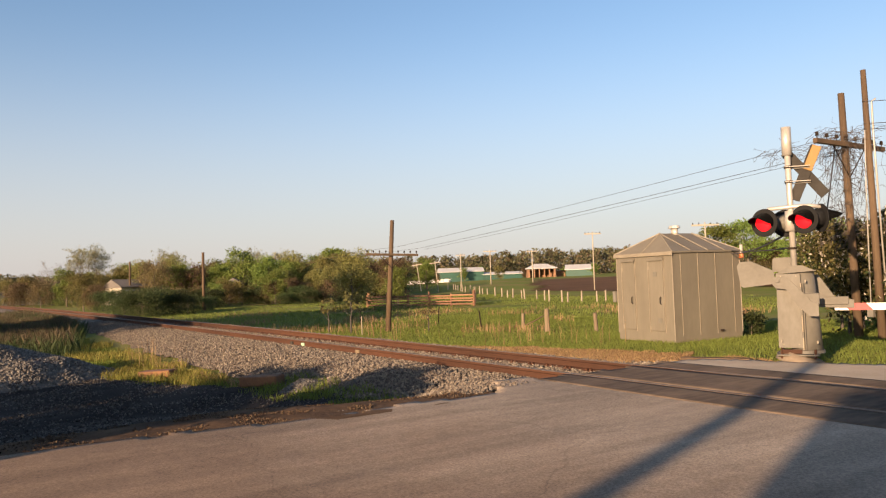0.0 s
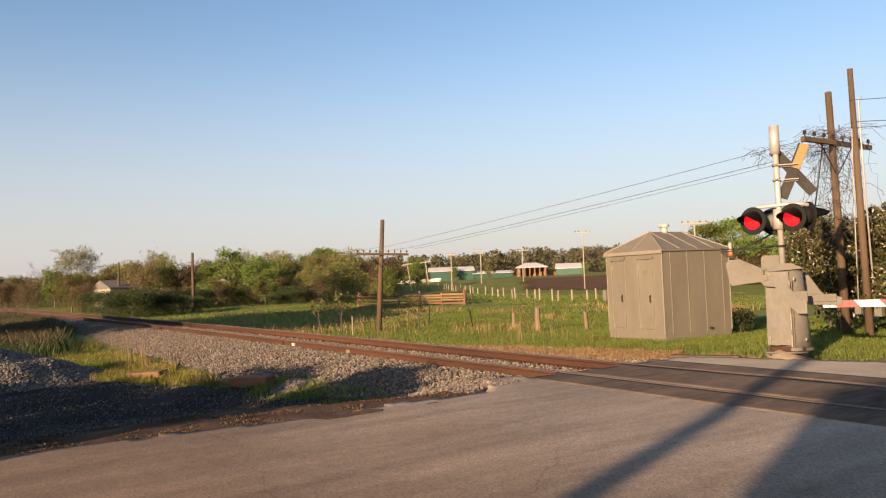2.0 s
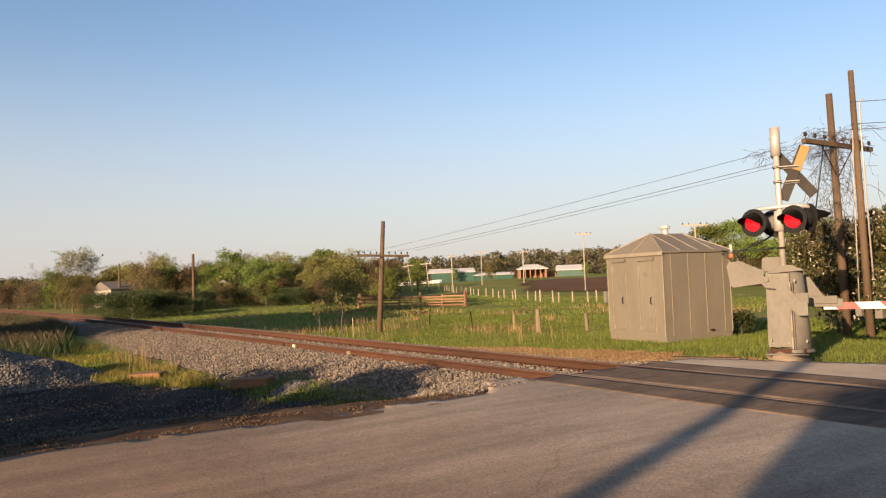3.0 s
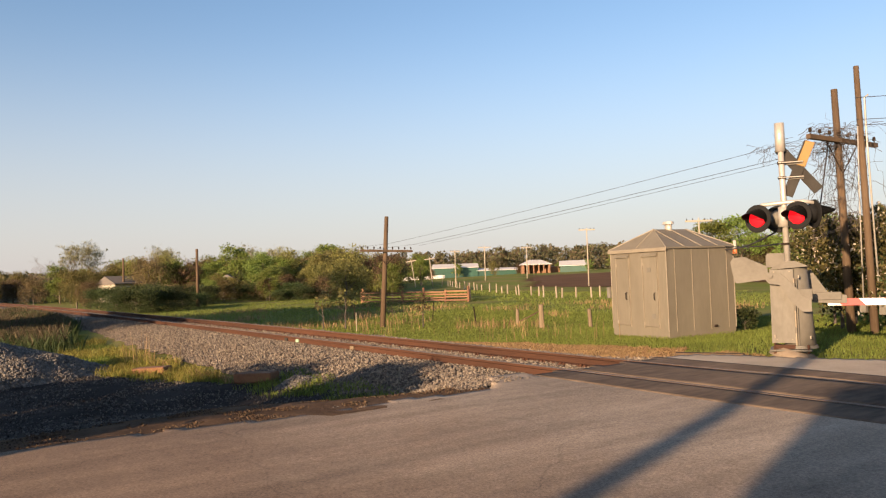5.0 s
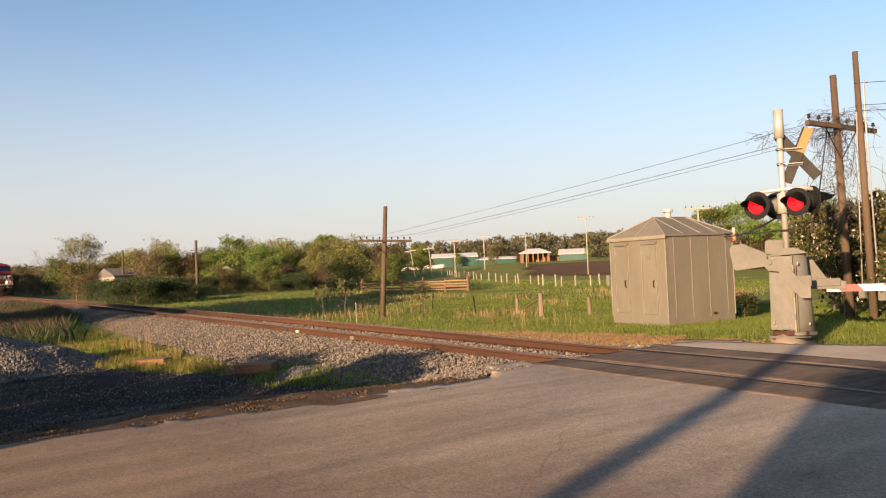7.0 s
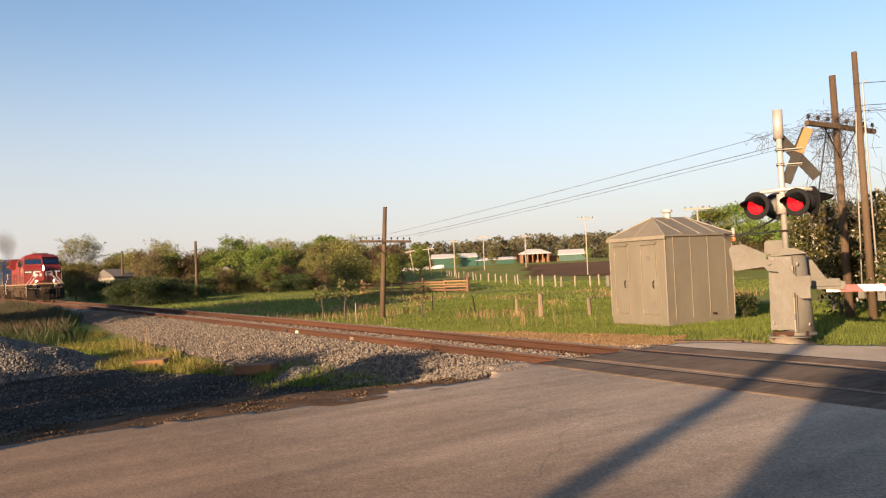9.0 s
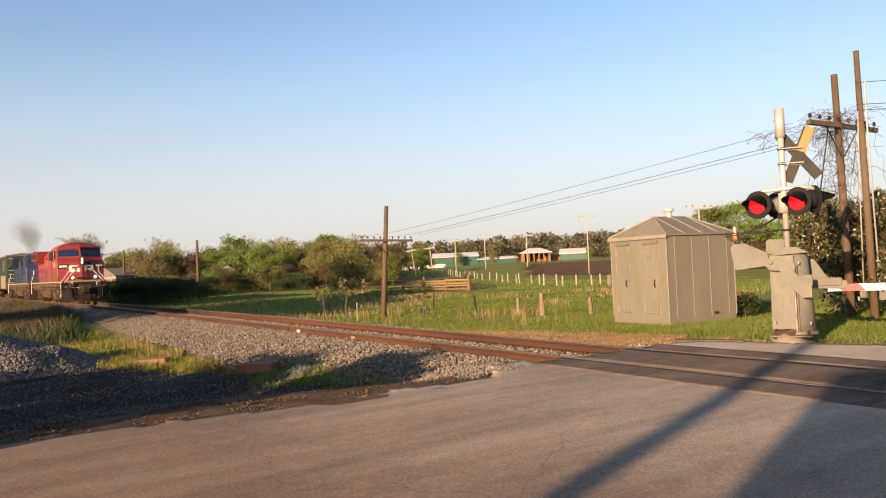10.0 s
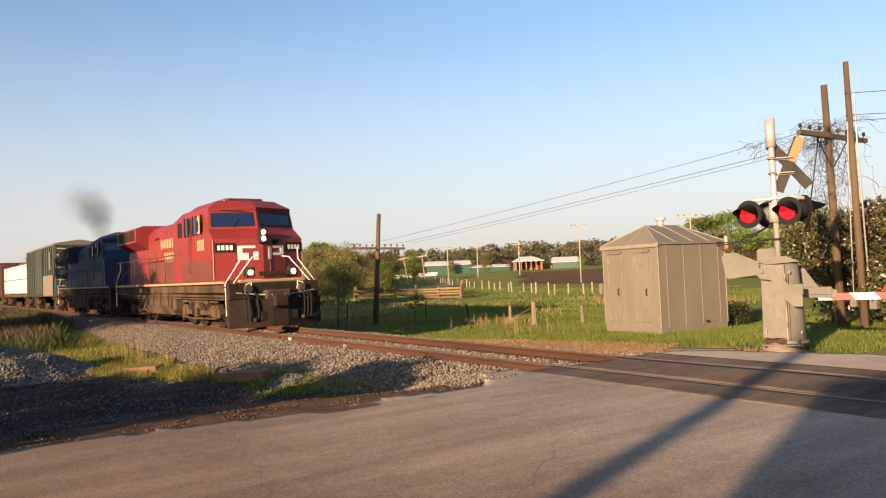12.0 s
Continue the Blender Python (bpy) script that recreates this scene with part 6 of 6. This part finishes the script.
        for q in ((0, 1, 2, 3), (7, 6, 5, 4), (0, 4, 5, 1), (1, 5, 6, 2), (2, 6, 7, 3), (3, 7, 4, 0)):
            bm.faces.new([v[k] for k in q])
        bmesh.ops.recalc_face_normals(bm, faces=bm.faces[:])
        return part(name, bm, material, parent, lab)
    for s in (-1, 1):
        front_panel("window_gasket", s, 0.05, 0.95, 3.36, 3.84, "black", 0.012, cab)
        ws = front_panel("windscreen", s, 0.09, 0.91, 3.4, 3.8, "glass", 0.024, cab, "glossy windscreen glass with the sky's blue in its colour")
        part("wiper", pipe(B(), [on_front(s, 0.5, 3.34, 0.05), on_front(s, 0.38, 3.6, 0.05)], 0.012, 5), "black", ws)
        part("wiper_arm", pipe(B(), [on_front(s, 0.25, 3.88, 0.05), on_front(s, 0.75, 3.92, 0.05)], 0.012, 5), "black", ws)
        part("corner_strip", pipe(B(), [on_front(s, 1.0, 1.62, 0.01), on_front(s, 1.0, 2.92, 0.01)], 0.016, 5), "sill_yellow", cab, "pale strip down the nose's corner")
        x = s * 1.5
        for ya, yb, mm in ((2.95, 3.35, "cab_cream"), (3.4, 3.8, "glass"), (4.35, 4.75, "glass")):
            win = part("side_window", box(B(), min(x, x + s * 0.03), max(x, x + s * 0.03), ya, yb, 3.2, 3.8), mm, cab, "cab side window")
            for w in (ya, yb):
                part("window_bar", box(B(), min(x, x + s * 0.05), max(x, x + s * 0.05), w - 0.025, w + 0.025, 3.17, 3.83), "dark_steel", win)
        part("cab_door_line", box(B(), min(x, x + s * 0.045), max(x, x + s * 0.045), 4.05, 4.09, 1.7, 3.8), dirty, cab)
        part("dirty_skirt", box(B(), min(x, x + s * 0.038), max(x, x + s * 0.038), 1.9, 4.98, 1.62, 2.3), dirty, cab, "grime along the cab's foot")
    nose = cab
    part("roof_unit", box(B(), -0.7, 0.7, 3.0, 4.3, 4.26, 4.4, 0.05), body, cab, "air-conditioner box on the cab roof")
    for x in (-0.6, 0.6):
        part("roof_rail", pipe(B(), [(x, 2.8, 4.26), (x, 2.85, 4.37), (x, 3.6, 4.4), (x, 4.6, 4.37), (x, 4.65, 4.26)], 0.018, 6), "loco_grey", cab, "grey pipe rail on the cab roof")
    for y in (2.95, 3.5, 4.1):
        part("roof_rail", pipe(B(), [(-0.6, y, 4.385), (0.6, y, 4.385)], 0.016, 6), "loco_grey", cab, "grey pipe rail on the cab roof")
    part("antenna", tube(B(), (-0.3, 4.75, 4.2), (-0.3, 4.75, 4.5), 0.06, 0.04, 10), "white", cab, "white antenna dome")
    for s in (-1, 1):
        part("equipment_window", box(B(), s * 1.515 - 0.015, s * 1.515 + 0.015, 5.3, 5.95, 3.2, 3.72, 0.006), "black", cab, "dark louvred opening behind the cab")
        part("mirror", box(B(), s * 1.66 - 0.02, s * 1.66 + 0.02, 2.82, 2.98, 3.25, 3.6, 0.01), "dark_steel", cab, "folding mirror")
        part("grab_iron", pipe(B(), [(s * 1.53, 4.2, 1.9), (s * 1.58, 4.2, 1.95), (s * 1.58, 4.2, 3.1), (s * 1.53, 4.2, 3.15)], 0.014, 6), dirty, cab)
        part("grime_band", box(B(), s * (1.0 if not wide_hood else 1.36) - 0.012, s * (1.0 if not wide_hood else 1.36) + 0.012, 7.05, 20.5, 1.61, 2.05), dirty, t, "dark grime along the hood's foot")
    part("horn", pipe(B(), [(0.2, 4.6, 4.28), (0.2, 4.6, 4.42), (0.2, 4.35, 4.44)], 0.05, 6), "alu", cab)
    # long hood
    hw = 1.36 if wide_hood else 1.0
    hood = part("hood", prism(B(), [(-hw, 1.6), (hw, 1.6), (hw, 3.7), (hw - 0.3, 4.0), (-hw + 0.3, 4.0), (-hw, 3.7)], "y", 4.9, 20.6), body, t, "long engine hood")
    part("equipment_box", prism(B(), [(-1.5, 1.6), (1.5, 1.6), (1.5, 3.75), (1.1, 4.15), (-1.1, 4.15), (-1.5, 3.75)], "y", 4.9, 7.0), body, t)
    part("radiator", prism(B(), [(-1.02, 3.1), (1.02, 3.1), (1.53, 3.42), (1.53, 4.0), (1.2, 4.12), (-1.2, 4.12), (-1.53, 4.0), (-1.53, 3.42)], "y", 15.2, 20.5), body, t, "overhanging radiator housing")
    part("exhaust", box(B(), -0.35, 0.35, 11.2, 12.1, 3.98, 4.2, 0.04), "dark_steel", t, "soot-dark exhaust stack")
    part("roof_hatch", box(B(), -0.75, 0.75, 8.1, 10.4, 3.98, 4.08, 0.03), body, t)
    part("dynamic_brake_grille", box(B(), -hw - 0.02, -hw + 0.01, 12.6, 13.6, 2.7, 3.5), "dark_steel", hood, "dark louvred grille")
    for i in range(9):
        y = 9.0 + i * 0.72
        part("hood_door", box(B(), -hw - 0.025, -hw, y, y + 0.66, 1.62, 2.5, 0.006), dirty, hood, "grimy lower hood door")
        part("hood_door", box(B(), -hw - 0.025, -hw, y, y + 0.66, 2.54, 3.4, 0.006), body, hood)
    for y in (15.6, 17.2, 18.8):
        part("radiator_grille", box(B(), -1.545, -1.53, y, y + 1.4, 3.5, 3.95), "dark_steel", t, "dark radiator grille")
    # handrails
    rm = "white" if cab_front else "loco_grey"
    for s in (-1, 1):
        rail = [(s * 1.5, y, 2.62) for y in (5.2, 21.3)]
        handrail(t, rail, 0.022, dirty)
        for i in range(10):
            y = 5.2 + i * 1.788
            part("stanchion", tube(B(), (s * 1.5, y, 1.58), (s * 1.5, y, 2.62), 0.018, seg=6), dirty, t)
        handrail(t, [(s * 1.52, 21.35, 0.6), (s * 1.52, 21.35, 1.7), (s * 1.3, 21.45, 2.3), (s * 1.3, 21.45, 2.7)], 0.024, "white")
        handrail(t, [(s * 1.5, 0.74, 0.5), (s * 1.5, 0.78, 1.5), (s * 0.98, 0.86, 2.22), (s * 0.98, 0.9, 2.62)], 0.021, rm)
        handrail(t, [(s * 1.28, 0.62, 0.8), (s * 1.28, 0.68, 1.5), (s * 0.62, 0.78, 2.3), (s * 0.4, 0.84, 2.32)], 0.021, rm)
        handrail(t, [(s * 0.95, 0.55, 1.22), (s * 0.95, 0.5, 1.45), (s * 0.78, 0.5, 1.5), (s * 0.75, 0.5, 1.25)], 0.022, rm)
    part("front_sill", box(B(), -1.1, 1.1, 0.62, 1.0, 1.5, 1.6, 0.02), "sill_yellow", t, "pale front walkway edge")
    if lamps:
        hl = part("headlight_case", box(B(), -0.15, 0.15, 1.3, 1.5, 2.76, 3.28, 0.03), "dark_steel", nose, "twin headlight case")
        for z in (2.91, 3.13):
            part("headlight", tube(B(), (0, 1.31, z), (0, 1.27, z), 0.062, 0.055, 16), "headlamp", hl, "lit round headlight", True)
        for s in (-1, 1):
            dl = part("ditch_light_case", box(B(), s * 0.72 - 0.16, s * 0.72 + 0.16, 0.68, 0.86, 1.66, 1.98, 0.03), "dark_steel", t)
            part("ditch_light", tube(B(), (s * 0.72, 0.68, 1.82), (s * 0.72, 0.64, 1.82), 0.066, 0.06, 16), "headlamp", dl, "lit round ditch light", True)
            nb = front_panel("number_board", s, 0.56, 0.97, 2.5, 2.8, "black", 0.03, nose, "black number board with pale bars")
            for k in range(4):
                front_panel("number_bar", s, 0.615 + k * 0.082, 0.672 + k * 0.082, 2.575, 2.725, "white", 0.04, nb)
        # the nose emblem and the lettering on the side, as plain bars
        for s, u0, u1, za, zb in ((-1, 0.16, 0.52, 2.62, 2.7), (-1, 0.42, 0.52, 2.24, 2.62), (-1, 0.3, 0.42, 2.24, 2.46), (-1, 0.1, 0.2, 2.24, 2.5), (1, 0.12, 0.2, 2.26, 2.66), (1, 0.24, 0.5, 2.62, 2.7), (1, 0.42, 0.5, 2.4, 2.62), (1, 0.24, 0.42, 2.38, 2.46)):
            front_panel("nose_emblem", s, u0, u1, za, zb, "white", 0.015, nose, "pale bar of the nose emblem")
        part("nose_door", pipe(B(), [on_front(1, 0.16, 1.7, 0.012), on_front(1, 0.16, 2.9, 0.012), on_front(1, 0.52, 2.9, 0.012), on_front(1, 0.52, 1.7, 0.012)], 0.014, 5), dirty, nose, "outline of the nose door")
        front_panel("door_window", 1, 0.24, 0.38, 2.72, 2.9, "black", 0.02, nose)
        part("anticlimber", box(B(), -0.5, 0.5, 0.55, 0.7, 1.7, 1.84, 0.02), "dark_steel", t)
        for i in range(4):
            part("side_number_bar", box(B(), -1.55, -1.515, 2.6 + i * 0.2, 2.6 + i * 0.2 + 0.13, 2.62, 2.98), "sill_yellow", cab)
        for row, (z, nn) in enumerate(((3.0, 8), (2.45, 7))):
            for i in range(nn):
                y = 7.5 + i * 0.6
                part("letter_bar", box(B(), -hw - 0.045, -hw - 0.026, y, y + 0.4, z, z + (0.46 if i == 0 else 0.36)), "sill_yellow", hood, "pale bar in place of lettering")
    # pilot fittings
    part("uncoupling_lever", pipe(B(), [(-1.3, 0.42, 1.2), (-0.6, 0.36, 1.12), (-0.2, 0.2, 1.1)], 0.018, 6), "alu", t, "pale uncoupling lever")
    part("uncoupling_lever", pipe(B(), [(1.3, 0.42, 1.2), (0.6, 0.36, 1.12), (0.2, 0.2, 1.1)], 0.018, 6), "alu", t, "pale uncoupling lever")
    for x in (-0.9, 0.9):
        part("hose_box", box(B(), x - 0.12, x + 0.12, 0.4, 0.52, 1.16, 1.42, 0.03), "truck_dirt", t)
    # the hood is close-coupled behind the cab
    for o in t.children_recursive:
        if o.type == "MESH" and not any(o.name.startswith(k) for k in ("wheel", "hub")):
            n = len(o.data.vertices)
            co = np.empty(n * 3)
            o.data.vertices.foreach_get("co", co)
            co = co.reshape(-1, 3)
            co[:, 1] = np.where(co[:, 1] > 5, 5 + (co[:, 1] - 5) * 0.676, co[:, 1])
            o.data.vertices.foreach_set("co", co.ravel())
    for ax in axles:
        if ax.location.y > 5:
            ax.location.y = 5 + (ax.location.y - 5) * 0.676
    return t, axles


def car_base(name, label, length, category="freight car"):
    t = empty(name, pose(0, 0, 0), label, category)
    ax = truck(t, 1.0, 3.6, 2) + truck(t, length - 3.6, length - 1.0, 2)
    part("coupler", box(B(), -0.14, 0.14, -0.1, 0.7, 0.76, 1.0, 0.03), "dark_steel", t)
    return t, ax


def build_boxcar():
    L = 14.4
    t, ax = car_base("boxcar", "grey-green weathered boxcar with graffiti and pale roof", L)
    body = part("body", box(B(), -1.52, 1.52, 0.5, L - 0.5, 1.0, 4.55, 0.03), "boxcar", t)
    part("roof", prism(B(), [(-1.58, 4.5), (1.58, 4.5), (1.58, 4.62), (0, 4.86), (-1.58, 4.62)], "y", 0.45, L - 0.45), "boxcar_roof", t, "pale galvanised roof")
    for i in range(15):
        y = 0.7 + i * (L - 1.4) / 14
        part("side_rib", box(B(), -1.575, -1.52, y - 0.06, y + 0.06, 1.0, 4.5), "boxcar", body)
    door = part("door", box(B(), -1.6, -1.575, 5.6, 8.6, 1.2, 4.4), "boxcar", body, "sliding door")
    for k in range(5):
        part("door_rib", box(B(), -1.63, -1.6, 5.6, 8.6, 1.4 + k * 0.65, 1.48 + k * 0.65), "boxcar", door)
    part("graffiti_patch", box(B(), -1.586, -1.577, 1.2, 5.4, 1.1, 2.5), "graffiti", body, "coloured graffiti")
    part("lettering_bar", box(B(), -1.586, -1.577, 2.0, 2.6, 2.9, 4.1), "boxcar_roof", body)
    for z in np.arange(1.3, 4.4, 0.42):
        part("rung", box(B(), -1.4, -0.9, 0.44, 0.48, z, z + 0.04), "white", t)
    for k in range(7):
        part("end_rib", box(B(), -1.5, 1.5, 0.45, 0.52, 1.3 + k * 0.45, 1.42 + k * 0.45), "boxcar", body)
    return t, ax, L


def build_flatcar():
    L = 16.6
    t, ax = car_base("lumber_car", "centre-beam flatcar loaded with white wrapped lumber", L)
    part("deck", box(B(), -1.45, 1.45, 0.4, L - 0.4, 0.95, 1.25, 0.03), "truck_dirt", t)
    for y in (0.5, L - 0.65):
        part("bulkhead", box(B(), -1.4, 1.4, y, y + 0.15, 1.25, 4.2), "car_brown", t)
    part("centre_beam", box(B(), -0.08, 0.08, 0.65, L - 0.65, 1.25, 4.2), "car_brown", t)
    for i in range(5):
        for s in (-1, 1):
            for z in (1.27, 2.52):
                y = 0.85 + i * 3.02
                part("wrapped_load", box(B(), min(s * 0.12, s * 1.4), max(s * 0.12, s * 1.4), y, y + 2.9, z, z + 1.2, 0.05), "wrap", t, "lumber bundle in white wrapping")
    return t, ax, L


def build_gondola(tall):
    L = 14.2
    t, ax = car_base("open_freight_car", "rust-brown ribbed open freight car", L)
    body = part("body", box(B(), -1.5, 1.5, 0.5, L - 0.5, 1.0, tall, 0.03), "car_brown", t)
    for i in range(13):
        y = 0.7 + i * (L - 1.4) / 12
        part("side_rib", box(B(), -1.57, -1.5, y - 0.06, y + 0.06, 1.0, tall - 0.05), "car_brown", body)
    part("rim", box(B(), -1.6, 1.6, 0.42, L - 0.42, tall - 0.02, tall + 0.1), "car_brown", t)
    return t, ax, L


red, red_ax = build_loco("lead_locomotive", "bright red diesel locomotive with lit headlights and white handrails", "loco_red", "loco_red_dirty", True, False, True)
blue, blue_ax = build_loco("second_locomotive", "dark blue and grey diesel locomotive coupled behind", "loco_blue", "loco_navy", False, False, False)
boxcar, box_ax, LB = build_boxcar()
lumber, lum_ax, LL = build_flatcar()
gon1, g1_ax, LG = build_gondola(4.3)
gon2, g2_ax, _ = build_gondola(4.0)
TRAIN = [(red, 0.0, 16.4), (blue, 16.95, 16.4), (boxcar, 33.5, LB), (lumber, 48.2, LL), (gon1, 65.2, LG), (gon2, 79.8, LG)]

SPEED = 17.75


def nose_at(t):
    """Where the train's nose is along the track."""
    return 22.0 + SPEED * (12.0 - t)


def riding(y, length):
    """The pose of a vehicle whose front is at y along the track."""
    a, b = y + 0.15 * length, y + 0.85 * length
    xa, xb = float(centre(a)), float(centre(b))
    slope = (xb - xa) / (b - a)
    return pose(xa - slope * 0.15 * length, y, 0.0, 0, 0, -math.degrees(math.atan(slope)))


# faint exhaust drifting off the second locomotive, in rigid puffs
def puff_mat():
    m = bpy.data.materials.new("exhaust")
    m.use_nodes = True
    n, ln = m.node_tree.nodes, m.node_tree.links.new
    tr, df, mx, tx = n.new("ShaderNodeBsdfTransparent"), n.new("ShaderNodeBsdfDiffuse"), n.new("ShaderNodeMixShader"), n.new("ShaderNodeTexNoise")
    df.inputs[0].default_value = (0.1, 0.095, 0.095, 1)
    tx.inputs["Scale"].default_value, tx.inputs["Detail"].default_value = 1.3, 4
    # each puff thins out from its middle to its rim
    uv, gr, mul = n.new("ShaderNodeTexCoord"), n.new("ShaderNodeTexGradient"), n.new("ShaderNodeMath")
    gr.gradient_type = "SPHERICAL"
    mr = n.new("ShaderNodeMapRange")
    mr.inputs["To Max"].default_value = 0.36
    ln(uv.outputs["Object"], tx.inputs["Vector"])
    ln(uv.outputs["UV"], gr.inputs["Vector"])
    ln(tx.outputs[0], mul.inputs[0])
    mul.operation = "MULTIPLY"
    ln(gr.outputs["Fac"], mul.inputs[1])
    mr.inputs["From Min"].default_value, mr.inputs["From Max"].default_value = 0.0, 0.6
    ln(mul.outputs[0], mr.inputs[0])
    ln(mr.outputs[0], mx.inputs[0])
    ln(tr.outputs[0], mx.inputs[1])
    ln(df.outputs[0], mx.inputs[2])
    ln(mx.outputs[0], n["Material Output"].inputs[0])
    return m


M["exhaust"] = puff_mat()
rs = np.random.default_rng(44)
k = np.linspace(0, 1, 7)
plume = np.stack([rs.normal(size=7) * 0.25 * k, 5.0 * k ** 1.3, 0.5 + 2.5 * k ** 0.7], 1)
v, f = [], []
for i, (c, t) in enumerate(zip(plume, k)):
    r = 0.75 + 0.9 * t
    turn = Euler((rs.uniform(-0.3, 0.3), rs.uniform(-0.3, 0.3), rs.uniform(-0.4, 0.4))).to_matrix()
    v += [tuple(Vector(c) + turn @ Vector((a * r, 0, b * r))) for a, b in ((-1, -1), (1, -1), (1, 1), (-1, 1))]
    f.append(tuple(range(4 * i, 4 * i + 4)))
smoke = tagged(soup("exhaust_smoke", v, f, "exhaust"), "thin grey exhaust smoke above the second locomotive", "smoke", "", "stuff")
rim = smoke.data.uv_layers.new(name="rim")
for i, d in enumerate(rim.data):
    d.uv = ((-1, -1), (1, -1), (1, 1), (-1, 1))[i % 4]
smoke.visible_shadow = False


def motions():
    times = [0.5 * i for i in range(25)]
    for ob, back, length in TRAIN:
        walk(ob, [(t, riding(nose_at(t) + back, length)) for t in times])
    # the smoke keeps with its stack
    walk(smoke, [(t, riding(nose_at(t) + 16.95, 16.4) @ pose(0, 9.6, 4.1)) for t in times])
    # wheels roll without slipping
    for axles in (red_ax, blue_ax, box_ax, lum_ax):
        for ax in axles:
            y = ax.location.y
            walk(ax, [(i / 30, pose(0, y, 0.53, math.degrees(SPEED * i / 30 / 0.53), 0, 0)) for i in range(361)])


motions()
